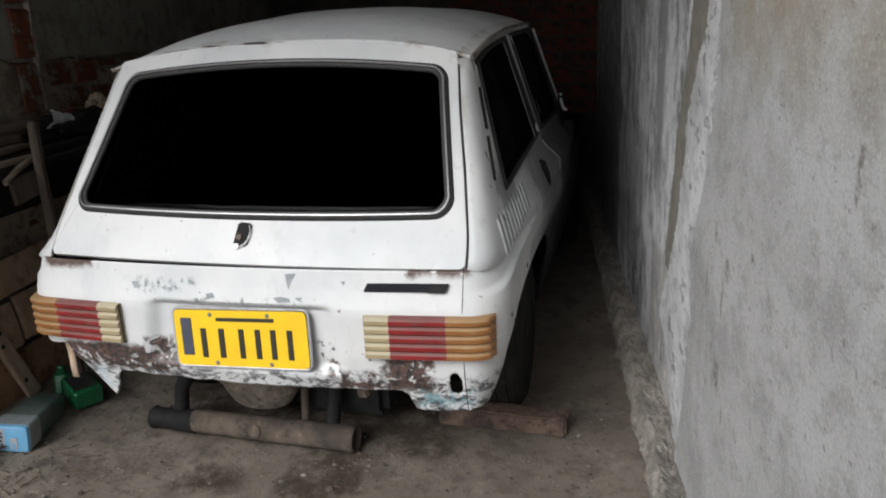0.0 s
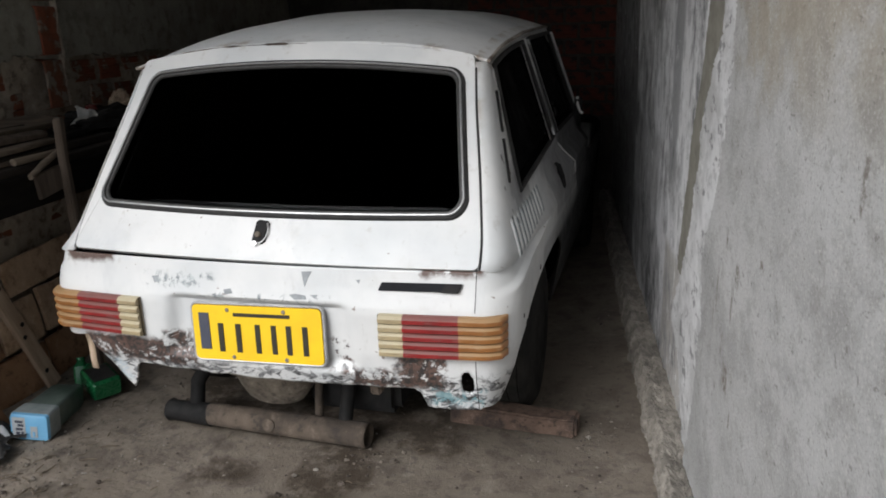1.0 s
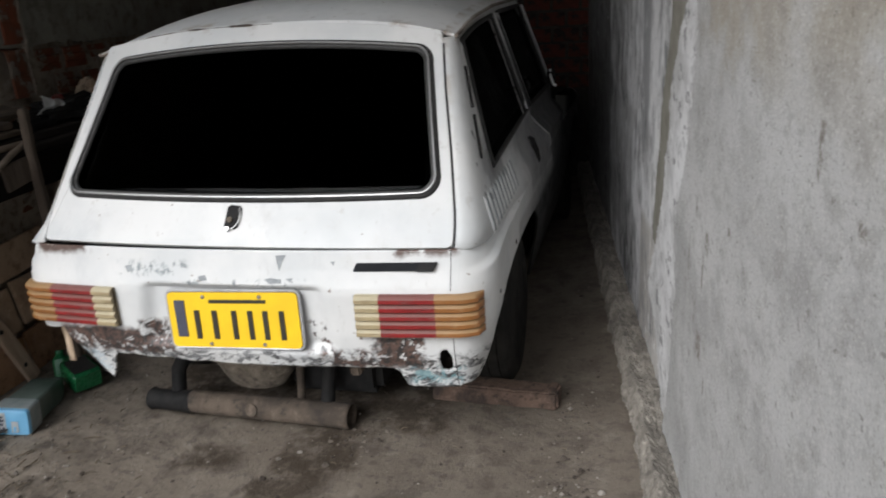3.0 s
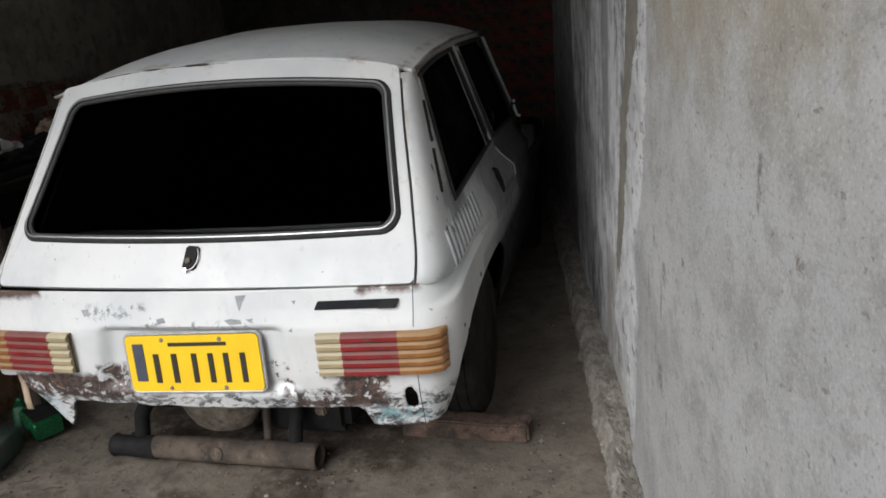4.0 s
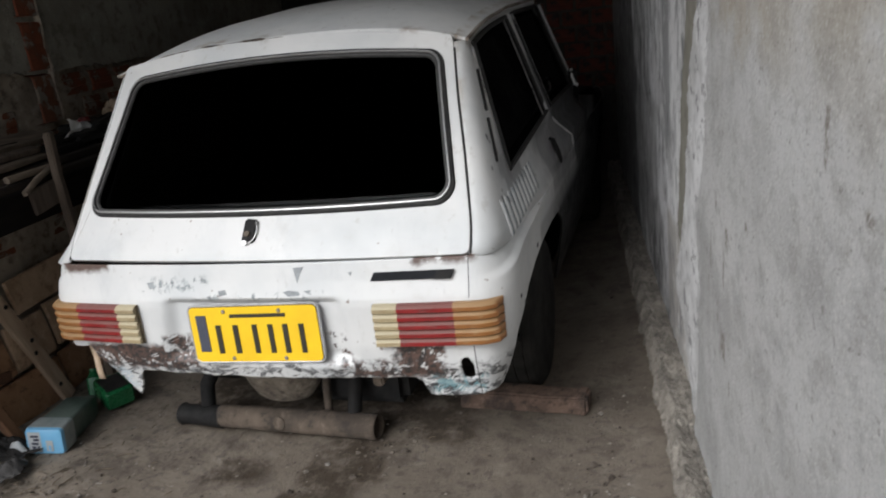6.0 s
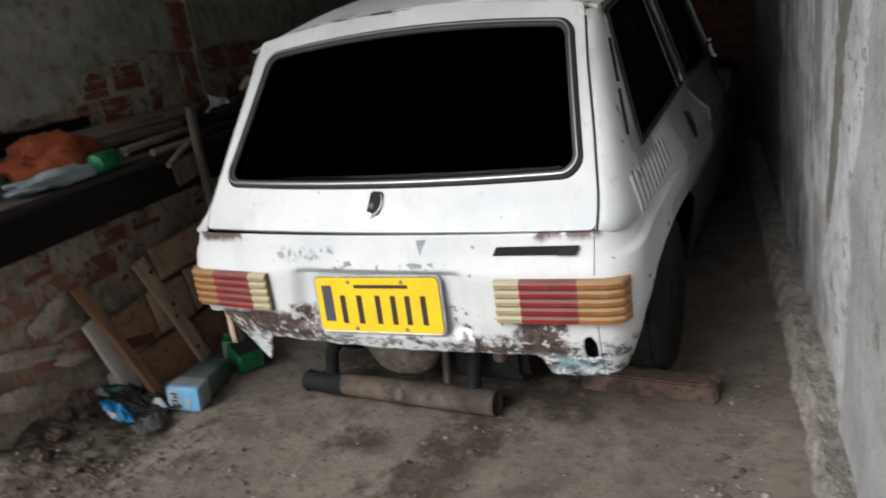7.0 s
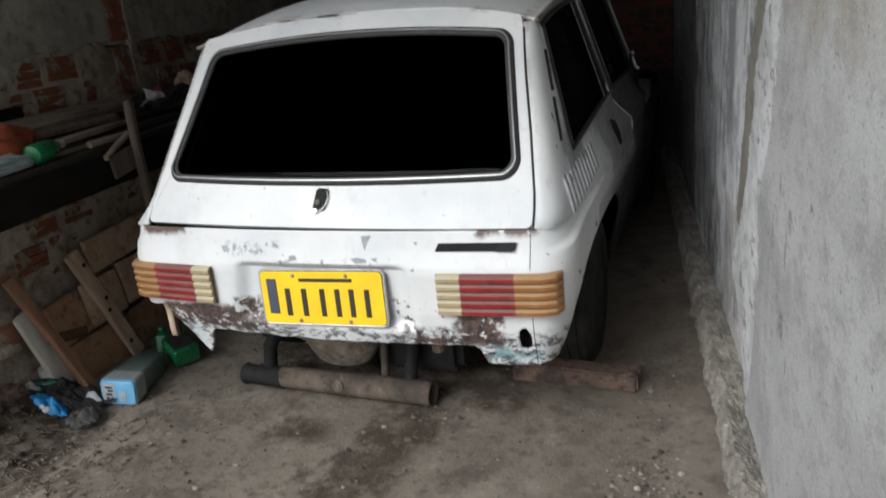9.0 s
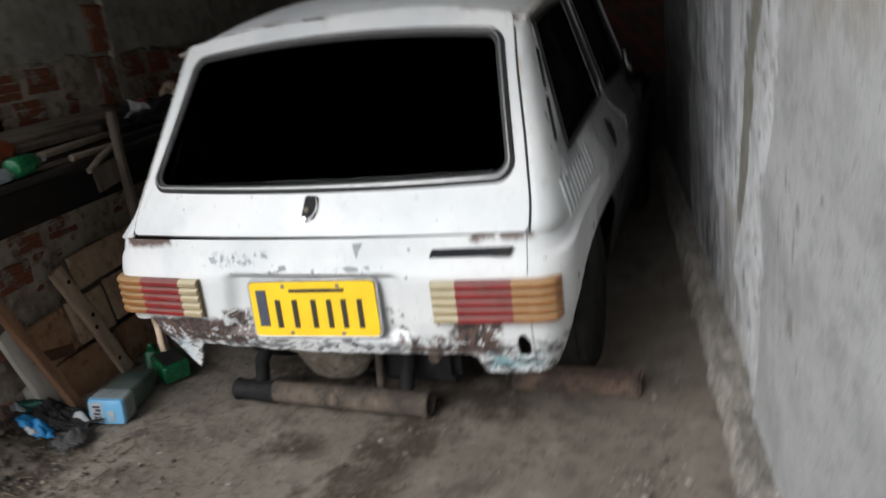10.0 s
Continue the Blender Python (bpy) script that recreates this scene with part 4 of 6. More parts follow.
def upper_point(col, i, s=1):
    """Row i: 0 at the foot, 3 at the belt, 11 at the windows' top, 13 at the gutter."""
    if col[0] == "corner":
        z = lerp(HATCH_LOW, table(ROOF_SIDE, 0.46), i / TOP)
        y = edge_y(z) + pillar_c(z) * (1 - math.cos(col[1]))
        v = (z - 0.93) / 0.405
        xs = side_x(y, z) if z < 0.93 else lerp(0.737, 0.637, v)
        # the left pillar is dented flat above its shoulder
        k, flat_k = math.sin(col[1]) ** 0.72, 2 * col[1] / math.pi
        w = min(1.0, (z - HATCH_LOW) / 0.06) if s < 0 else 0.0
        y = edge_y(z) + pillar_c(z) * lerp(1 - max(0.0, math.cos(col[1])) ** 0.72, flat_k, w)
        return Vector((lerp(hatch_half(z), xs, lerp(k, flat_k + 0.20 * math.sin(math.pi * flat_k), w)), y, z))
    v = min(1.0, max(0.0, (i - SILL) / (HEAD - SILL)))
    if col[1] is None:
        zc = lerp(HATCH_LOW, table(ROOF_SIDE, 0.46), i / TOP)
        y = lerp(edge_y(zc) + pillar_c(zc), col[2](v), col[3])
    else:
        y = lerp(col[1](v), col[2](v), col[3])
    belt, roof = table(BELT, y), table(ROOF_SIDE, y)
    head = roof - 0.026
    z = lerp(HATCH_LOW, belt, i / SILL) if i <= SILL else lerp(belt, head, v) if i <= HEAD else lerp(head, roof, (i - HEAD) / (TOP - HEAD))
    if col[1] is None:
        z = lerp(zc, z, col[3])
    w = (z - belt) / (roof - belt)
    xs = side_x(y, z) if z < 0.93 else lerp(0.737, 0.637, max(0.0, w))
    return Vector((xs - (0.015 if i > HEAD else 0), y, z))


def is_window(i, j):
    return SILL <= i < HEAD and (9 <= j < 17 or 18 <= j < 26)


for s, side_name in ((-1, "left"), (1, "right")):
    rows = [[(s * p.x, p.y, p.z) for p in (upper_point(c, i, s) for c in UPPER)] for i in range(TOP + 1)]
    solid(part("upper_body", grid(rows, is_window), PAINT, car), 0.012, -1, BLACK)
    for j0, j1, nm in ((9, 17, "rear_side_window"), (18, 26, "door_window")):
        pane = [[(s * (p.x - 0.008), p.y, p.z) for p in (upper_point(UPPER[j], i) for j in range(j0, j1 + 1))] for i in range(SILL, HEAD + 1)]
        w = solid(part(nm, grid(pane), SIDE_GLASS, car), 0.004)
        w.visible_shadow = False
        loop = [upper_point(UPPER[j], SILL) for j in range(j0, j1 + 1)] + [upper_point(UPPER[j1], i) for i in range(SILL + 1, HEAD + 1)]
        loop += [upper_point(UPPER[j], HEAD) for j in range(j1 - 1, j0 - 1, -1)] + [upper_point(UPPER[j0], i) for i in range(HEAD - 1, SILL, -1)]
        part("window_seal", tube([(s * (p.x + 0.001), p.y, p.z) for p in loop], 0.009, 8, True), RUBBER, w)
    # bright strip on the centre pillar and along the front pillar
    for j, nm, tone in ((16, "pane_edge", CHROME), (17, "pillar_trim", ALLOY), (18, "pillar_trim", CHROME), (27, "pillar_trim", ALLOY)):
        part(nm, tube([(s * (p.x + 0.004), p.y, p.z) for p in (upper_point(UPPER[j], i) for i in range(SILL, HEAD + 1))], 0.006 if j > 16 else 0.0035, 6), tone, car, "dull bright metal strip")
    # two slit vents on the rear pillar
    for i0, i1 in ((4.6, 7.4), (7.9, 10.6)):
        path = []
        for k in range(9):
            i = lerp(i0, i1, k / 8)
            a, b = upper_point(UPPER[6], int(i)), upper_point(UPPER[6], int(i) + 1)
            q = lerp(a, b, i - int(i))
            a, b = upper_point(UPPER[7], int(i)), upper_point(UPPER[7], int(i) + 1)
            path.append(lerp(q, lerp(a, b, i - int(i)), 0.5))
        vent = part("pillar_vent", tube([(s * (p.x + 0.001), p.y, p.z) for p in path], 0.007, 6), BLACK, car, "black slit air vent")
        part("vent_trim", tube([(s * (p.x + 0.005), p.y + 0.010, p.z) for p in path], 0.004, 6), CHROME, vent, "thin chrome trim")
    # louvres pressed into the quarter panel
    for k in range(10):
        y0 = 0.245 + 0.051 * k
        zb, zt = 0.762 + 0.003 * k, 0.893 + 0.002 * k
        rows, gap = [], []
        for z in np.linspace(zb, zt, 9):
            e = min(1.0, 6 * min(z - zb, zt - z) / (zt - zb) + 0.05)
            y1 = y0 + 0.06 * (z - zb)
            rows.append([(s * (side_x(y1, z) - 0.004 + h * e), y1 + d, z) for d, h in ((-0.015, 0.0), (-0.012, 0.008), (0.0, 0.009), (0.016, 0.007), (0.022, 0.0))])
            gap.append([(s * (side_x(y1, z) - 0.0025 + h * e), y1 + d, z) for d, h in ((-0.008, 0.0083), (0.0, 0.009), (0.017, 0.0072))])
        rib = solid(part("louvre", grid(rows), PAINT, car), 0.003)
        # grey strip on the rib's outer face paints the shade of its hollow
        solid(part("air_slit", grid(gap[1:-1]), PRIMER, rib, "grey strip painting the shade of an air slit"), 0.002)


def roof_point(u, v):
    """u from -1 to 1 across, v from 0 at the tail to 1 at the windscreen."""
    k = 1 - abs(u) ** 2.9
    y = lerp(lerp(0.475, 0.454, k), lerp(1.93, 1.80, k), v)
    half_w = lerp(0.637, 0.612, v)
    crown = table([(0.44, 0.066), (0.455, 0.070), (0.50, 0.079), (0.56, 0.086), (0.7, 0.095), (1.2, 0.102), (1.8, 0.088)], y) * k
    return Vector((u * half_w, y, table(ROOF_SIDE, y) + 0.004 + crown))


us = [math.sin(radians(a)) for a in np.linspace(-90, 90, 41)]
roof = solid(part("roof", grid([[roof_point(u, v) for u in us] for v in [0, 0.008, 0.02, 0.035, 0.055, 0.08] + list(np.linspace(0.11, 1, 26))]), ROOF_PAINT, car, "dull dusty white roof skin"), 0.012, -1, BLACK)
seam = [roof_point(u, 0) + Vector((0, -0.0035, -0.002)) for u in np.linspace(-0.86, 0.06, 46)]
part("roof_seam", tube(seam, [0.0006 + 0.0042 * max(0.0, noise.noise(Vector((k * 0.23, 4, 0))) + 0.12) + (0.0028 if 33 < k < 40 else 0) for k in range(46)], 6), RUSTY, roof, "thin rusted seam behind the tailgate")
for s in (-1, 1):
    part("roof_gutter", tube([roof_point(s, v) + Vector((s * 0.004, 0, -0.004)) for v in np.linspace(0, 1, 24)], 0.0065, 8), GUTTER, roof, "rusty side gutter")


# tailgate
def hatch_at(x, z, out=0.0):
    y = 0.037 + HATCH_SLOPE * (z - HATCH_LOW) + EDGE_BACK * (x / hatch_half(z)) ** 2
    return Vector((x, y - out * 0.83, z + out * 0.55))


outer = rrect(0.680, 0.594, 0.7765, 1.343, 0.014, 14, 6, 0.067)
outer = [(x * hatch_half(z) / (0.685 - 0.155 * (z - 0.775)), z) for x, z in outer]
lean = lambda z: 0.010 * (z - 0.915) / 0.385          # the window frame is a little askew
inner = [(x + lean(z), z) for x, z in rrect(0.617, 0.554, 0.915, 1.300, 0.043, 14, 6, 0.042, 0.008)]
ring = [[hatch_at(lerp(a[0], b[0], k), lerp(a[1], b[1], k), 0.005) for k in (0, 0.04, 0.2, 0.4, 0.6, 0.8, 0.95, 1.0)] for a, b in zip(outer + outer[:1], inner + inner[:1])]
for r in ring:
    r[0] += Vector((0, 0.012, -0.004))
hatch = solid(part("tailgate", grid(ring), PAINT, car, "white tailgate with faint scratches"), 0.012, -1, BLACK)
part("window_seal", tube([hatch_at(x * 1.004, lerp(1.115, z, 1.01), 0.004) for x, z in inner], 0.0105, 10, True), RUBBER, hatch, "black rubber window seal")
part("seal_lip", tube([hatch_at(x * 0.985, lerp(1.115, z, 0.965), 0.006) for x, z in inner], 0.0075, 8, True), GREY_RUBBER, hatch, "worn grey inner lip of the seal")
part("window_trim", tube([hatch_at(x * 0.997, lerp(1.115, z, 0.992), 0.0175) for x, z in inner], 0.0036, 8, True), TRIM, hatch, "tarnished chrome trim")
fill = []
for v in np.linspace(0, 1, 15):
    row = []
    for u in np.linspace(-1, 1, 25):
        x = u * lerp(0.617, 0.554, v)
        z = lerp(0.915 - 0.008 * (1 - u * u), 1.300 + 0.042 * (1 - u * u), v)
        row.append(hatch_at(x + lean(z), z, -0.004))
    fill.append(row)
for sd in (-1, 1):
    part("gap_seal", tube([hatch_at(sd * (hatch_half(z) - 0.002), z, 0.001) for z in np.linspace(0.782, 1.322, 20)], 0.0042 if sd > 0 else 0.0018, 6), RUBBER, hatch, "black gap beside the tailgate")
pane = solid(part("rear_window", grid(fill), GLASS, hatch, "dark tinted rear window"), 0.005)
pane.visible_shadow = False
hatch.matrix_basis = pose(0, 0, 0.0005, 0, 0.45, 0)
bm = box_bm(0, 0, 0, 0.046, 0.012, 0.075, 0.006)
lock = part("lock", bm, BLACK, hatch, "dark tailgate lock with chrome left on its rim")
lock.matrix_basis = Matrix.Translation(hatch_at(0.0, 0.858, 0.008)) @ pose(0, 0, 0, -33, 6, 0)
part("rim", tube([(0.024 * math.cos(a), -0.006, 0.038 * math.sin(a)) for a in np.linspace(-1.4, 0.9, 12)], 0.002, 6), CHROME, lock, "chrome rim")
part("push_button", tube([(-0.004, -0.004, -0.012), (-0.004, -0.014, -0.012)], 0.009, 14), SHEET, lock, "tarnished push button")
part("tongue", box_bm(-0.008, -0.008, -0.040, 0.014, 0.008, 0.014, 0.003), CHROME, lock)

# dark gap under the tailgate and body innards that close it
bm = box_bm(0, 0.78, 0.745, 1.42, 1.30, 0.03, 0.004)
part("luggage_floor", bm, BLACK, car)
bm = box_bm(0, 1.62, 0.30, 1.40, 2.2, 0.04, 0.01)
part("floor_pan", bm, BLACK, car)
bm = box_bm(0, 2.55, 0.62, 1.46, 0.05, 0.66, 0.01)
part("bulkhead", bm, BLACK, car)
bm = grid([[(u * 0.72, y, table([(2.2, 0.93), (2.6, 0.90), (3.4, 0.84), (3.95, 0.72)], y) + 0.03 * (1 - u * u)) for u in np.linspace(-1, 1, 13)] for y in np.linspace(2.22, 3.95, 16)])
solid(part("bonnet", bm, TYRE, car, "dull black bonnet"), 0.012)
bm = grid([[Vector((u * lerp(0.70, 0.60, v), lerp(2.26, 1.86, v), lerp(1.0, 1.43, v) + 0.05 * (1 - u * u) * v)) for u in np.linspace(-1, 1, 13)] for v in np.linspace(0, 1, 8)])
ws = solid(part("windscreen", bm, GLASS, car), 0.005)
ws.visible_shadow = False
bm = grid([[(u * 0.70, 3.95 - 0.03 * u * u, z) for u in np.linspace(-1, 1, 9)] for z in np.linspace(0.34, 0.775, 6)])
solid(part("nose", bm, PAINT, car), 0.012)
bm = tube([(0.765, 1.145, 0.90), (0.778, 1.15, 0.89), (0.788, 1.18, 0.84), (0.790, 1.20, 0.80), (0.784, 1.215, 0.765)], [0.006, 0.010, 0.013, 0.015, 0.006], 8)
part("door_handle", bm, BLACK, car, "dark door handle")
edge = [(side_x(y, z) + 0.002 if z < 0.93 else 0.735, y, z) for y, z in ((1.34, 0.985), (1.41, 0.95), (1.48, 0.90), (1.55, 0.84), (1.60, 0.78))]
part("door_edge", tube(edge, 0.004, 6), ALLOY, car, "worn bright edge of the door")
mirror = part("wing_mirror", box_bm(0.775, 1.945, 1.055, 0.040, 0.030, 0.085, 0.010, pose(0, 0, 0, 20, 0, 0), 2, 0.003), BLACK, car, "stub of a wing mirror")
part("mirror_rim", tube([(0.772, 1.928, 1.095), (0.774, 1.930, 1.055), (0.785, 1.934, 1.020), (0.800, 1.936, 1.012)], 0.007, 8), ALLOY, mirror, "pale worn mirror rim")


# upright seam between the tail panel and the right quarter panel
for z0, z1 in ((0.345, 0.515), (0.662, 0.772)):
    zs = np.linspace(z0, z1, 10)
    part("panel_seam", tube([(0.682, tub_point(("rear", 0.682), z).y + 0.0005, z) for z in zs], 0.0014, 6), BLACK, car, "thin dark panel seam")


# screw holes left open on the quarter panel behind the lamp
for y, z, r in ((0.275, 0.552, 0.010), (0.185, 0.505, 0.008), (0.205, 0.600, 0.007), (0.52, 0.655, 0.009)):
    x = side_x(y, z)
    part("screw_hole", tube([(x - 0.006, y, z), (x + 0.0015, y, z)], r, 10), BLACK, car, "open screw hole")


# tail lamps: five ribs, three colours
def lamp_plan(s):
    """Plan curve of the tail at lamp height, s metres of x from the middle; wraps into the corner."""
    z = 0.59
    if s <= 0.685:
        return Vector((s, table(REAR_Y, z) + EDGE_BACK * (s / 0.685) ** 2))
    a = math.asin(min(1.0, (s - 0.685) / 0.115))
    return Vector((s, edge_y(z) + 0.14 * (1 - math.cos(a))))


RIB = [(-0.495, -0.010), (-0.49, 0.014), (-0.42, 0.021), (-0.36, 0.0245), (0.10, 0.025), (0.38, 0.018), (0.485, 0.0145), (0.495, -0.010)]


def lens(s0, s1, sign, n=8, chamfer=0.0):
    bm = bmesh.new()
    ribs, h, z0 = 5, 0.0256, 0.526
    for r in range(ribs):
        zc = z0 + h * (r + 0.5)
        rows = []
        for k in range(n + 1):
            s = lerp(s0, s1, k / n)
            p = lamp_plan(s)
            d = lamp_plan(min(0.795, s + 0.004)) - lamp_plan(s - 0.004)
            nrm = Vector((d.y, -d.x)).normalized()
            row = []
            for f, out in RIB:
                q = p + nrm * out
                row.append((sign * q.x, q.y, zc + f * h))
            rows.append(row)
        if chamfer:
            p = lamp_plan(s1 + chamfer)
            d = lamp_plan(s1 + chamfer) - lamp_plan(s1 + chamfer - 0.006)
            nrm = Vector((d.y, -d.x)).normalized()
            rows.append([(sign * (p.x + nrm.x * min(o, 0.004)), p.y + nrm.y * min(o, 0.004), zc + 0.86 * f * h) for f, o in RIB])
        before = len(bm.verts)
        grid(rows, None, bm)
        bm.verts.ensure_lookup_table()
        w = len(RIB)
        for end in (before, before + (len(rows) - 1) * w):
            bm.faces.new([bm.verts[end + i] for i in range(w)])
    return bm


for s in (-1, 1):
    pts = []
    for x in np.linspace(0.400, 0.758, 12):
        p = lamp_plan(x)
        pts.append([(s * p.x, p.y - o, z) for o, z in ((-0.02, 0.522), (0.010, 0.525), (0.010, 0.651), (-0.02, 0.654))])
    lamp = part("tail_lamp", grid(pts), BLACK, car, "ribbed tail lamp with three lens colours")
    part("reversing_lens", lens(0.403, 0.475, s), CLEAR_LENS, lamp, "yellowed clear lens")
    part("brake_lens", lens(0.4752, 0.637, s), RED_LENS, lamp, "dull red lens")
    part("indicator_lens", lens(0.6372, 0.746, s, 14, 0.022), AMBER_LENS, lamp, "amber lens")

# black strip on the panel, cut off slantwise, with a shinier end piece
def slanted(x0, x1, out, h):
    bm = box_bm(0, 0, 0, x1 - x0, 0.006, h, 0.0015)
    for v in bm.verts:
        v.co.x += 0.42 * v.co.z + (x0 + x1) / 2
        v.co = pose(0, 0, 0, -25, 0, 3.0) @ v.co
        v.co += Vector((0, 0.014 - out, 0.729 + 0.012 * (v.co.x - 0.52)))
    return bm


strip_bar = part("badge_strip", slanted(0.402, 0.640, 0.0, 0.025), STRIP, car, "blank black badge strip")
part("strip_end", slanted(0.590, 0.641, 0.003, 0.027), BLACK, strip_bar, "worn black end piece of the strip")

# bare patches where paint has come off in one piece
def chip(points, x0, z0):
    bm = bmesh.new()
    vs = []
    for dx, dz in points:
        x, z = x0 + dx, z0 + dz
        vs.append(bm.verts.new((x, tub_point(("rear", abs(x)), z).y - 0.0012, z)))
    bm.faces.new(vs)
    solid_bm(bm, (0, 0.004, 0))
    part("bare_patch", bm, PRIMER, car, "patch of grey primer", False)


chip(((-0.016, 0.012), (0.018, 0.014), (0.006, -0.006), (-0.004, -0.032), (-0.010, -0.012)), 0.172, 0.748)
chip(((-0.030, 0.006), (-0.010, 0.010), (0.022, 0.006), (0.026, -0.004), (-0.012, -0.007)), 0.150, 0.686)
chip(((-0.007, 0.005), (0.006, 0.006), (0.002, -0.006)), 0.335, 0.738)
chip(((-0.012, 0.004), (0.012, 0.006), (0.004, -0.006)), 0.20, 0.690)
chip(((-0.015, 0.006), (0.008, 0.010), (0.016, -0.004), (-0.010, -0.008)), -0.085, 0.690)
chip(((-0.012, 0.008), (0.010, 0.010), (0.014, -0.006), (0.0, -0.012)), -0.35, 0.712)

# number plate


def flat_plate(w, h, r, t, depth=0.0):
    """A sheet in the xz plane with round corners and a turned-down rim."""
    bm = bmesh.new()
    ol = rrect(w / 2, w / 2, -h / 2, h / 2, r, 4, 6)
    front = [bm.verts.new((x, -t / 2, z)) for x, z in ol]
    back = [bm.verts.new((x, t / 2 + depth, z)) for x, z in ol]
    bm.faces.new(front)
    bm.faces.new(back[::-1])
    n = len(ol)
    for i in range(n):
        bm.faces.new((front[i], front[(i + 1) % n], back[(i + 1) % n], back[i]))
    return bm


PLATE_M = Matrix.Translation((0.004, 0.004, 0.560)) @ pose(0, 0, 0, -4, -1.4, 0.3)
plate = part("number_plate", flat_plate(0.436, 0.176, 0.016, 0.004), YELLOW, car, "yellow enamel number plate with dark bars", False)
plate.matrix_basis = PLATE_M
rim = rrect(0.2225, 0.2225, -0.0925, 0.0925, 0.020, 6, 6)
part("plate_frame", tube([(x + 0.002, 0.002, z + 0.001) for x, z in rim], 0.0048, 8, True), FRAME_METAL, plate, "dull alloy plate frame")
back = part("plate_back", flat_plate(0.446, 0.186, 0.020, 0.002), BLACK, plate)
back.matrix_basis = Matrix.Translation((0.002, 0.005, 0.0))
part("dark_bar", box_bm(-0.178, -0.003, 0.004, 0.036, 0.003, 0.118, 0.0008), NAVY, plate, "dark slate bar")
for k, w in ((-0.122, 0.030), (-0.062, 0.030), (0.004, 0.028), (0.058, 0.028), (0.108, 0.028), (0.162, 0.028)):
    part("bar", box_bm(k, -0.003, -0.015, w * 0.62, 0.003, 0.092, 0.0008), INK, plate)
part("bar", box_bm(0.02, -0.003, 0.060, 0.19, 0.003, 0.011, 0.0008), INK, plate)
for x, z in ((-0.095, 0.074), (0.095, 0.074), (-0.085, -0.078), (0.095, -0.078)):
    bm = bmesh.new()
    bmesh.ops.create_uvsphere(bm, u_segments=10, v_segments=6, radius=0.007)
    for v in bm.verts:
        v.co = Vector((v.co.x + x, v.co.y * 0.5 - 0.002, v.co.z + z))
    part("screw", bm, SHEET, plate)


# wheels
def make_wheel(x, y, r, w):
    bm = bmesh.new()
    prof = [(-0.5, 0.60), (-0.52, 0.75), (-0.50, 0.90), (-0.42, 0.975), (-0.28, 1.0), (-0.26, 0.985), (-0.24, 1.0), (-0.02, 1.0), (0, 0.985), (0.02, 1.0),
            (0.24, 1.0), (0.26, 0.985), (0.28, 1.0), (0.42, 0.975), (0.50, 0.90), (0.52, 0.75), (0.5, 0.60)]
    rows = []
    for k in range(49):
        a = 2 * math.pi * k / 48
        row = []
        for px, pr in prof:
            z = r * pr * math.cos(a)
            flat_z = max(z, -r + 0.022)
            row.append((x + px * w * (1 + 0.12 * max(0.0, -z / r - 0.7)), y + r * pr * math.sin(a), r - 0.022 + flat_z))
        rows.append(row)
    wheel = part("wheel", grid(rows, None, bm), TYRE, car, "worn black tyre, half flat")
    # the rim is coloured tyre-black to paint in the dark around it
    rim = tube([(x - w * 0.49, y, r - 0.022), (x + w * 0.49, y, r - 0.022)], r * 0.61, 28)
    part("rim", rim, TYRE, wheel, "steel rim coloured black for the dark of the arch")


for sx in (-1, 1):
    make_wheel(sx * 0.660, 0.875, 0.30, 0.16)
    make_wheel(sx * 0.67, 3.15, 0.29, 0.16)

# underside of the tail: silencer, its pipes, oil sump and brackets
SIL = lambda x: Vector((x, 0.372 - 0.045 * (x + 0.6), 0.050))
sil = part("silencer", tube([SIL(x) for x in (-0.45, -0.44, -0.20, 0.05, 0.165, 0.180, 0.192, 0.210)], [0.040, 0.043, 0.045, 0.046, 0.046, 0.049, 0.047, 0.047], 24, False, None, False), RUSTY, car, "brown rusty exhaust silencer resting on the ground")
solid(sil, 0.006, -1)
part("end_pipe", tube([SIL(x) - Vector((0, 0, 0.004)) for x in (-0.63, -0.622, -0.612, -0.56, -0.50, -0.44)], [0.040, 0.044, 0.039, 0.040, 0.042, 0.0445], 22), BLACK, sil, "sooty black end of the silencer")
part("outlet", tube([SIL(-0.17) + Vector((0, -0.043, 0.012)), SIL(-0.17) + Vector((0, -0.048, 0.013))], 0.024, 14), RUSTY, sil)
part("stay", tube([(-0.515, 0.385, 0.06), (-0.515, 0.41, 0.16), (-0.47, 0.46, 0.25), (-0.42, 0.55, 0.36)], 0.029, 12), BLACK, sil, "black exhaust bend")
part("stay", tube([(0.110, 0.36, 0.07), (0.115, 0.41, 0.20), (0.12, 0.47, 0.36)], 0.026, 12), BLACK, sil, "black exhaust bend")
part("stay", tube([(-0.01, 0.40, 0.05), (-0.01, 0.45, 0.36)], 0.016, 10), RUSTY, sil, "thin rusty pipe")
rows = []
for k in range(9):
    v = k / 8
    wide, deep = lerp(0.095, 0.195, v ** 0.75), lerp(0.05, 0.105, v ** 0.75)
    rows.append([(-0.205 + wide * math.cos(b) * (1 + 0.05 * math.cos(2 * b + 1)), 0.46 + deep * math.sin(b), lerp(0.095, 0.235, v) + (0.006 * math.sin(3 * b + 5 * v) if 0 < v < 1 else 0)) for b in np.linspace(0, 2 * math.pi, 29)])
bm = grid(rows)
bm.faces.new([v for v in bm.verts if abs(v.co.z - 0.095) < 1e-4][:28])
part("oil_sump", bm, SHEET, car, "dull dented metal oil sump")
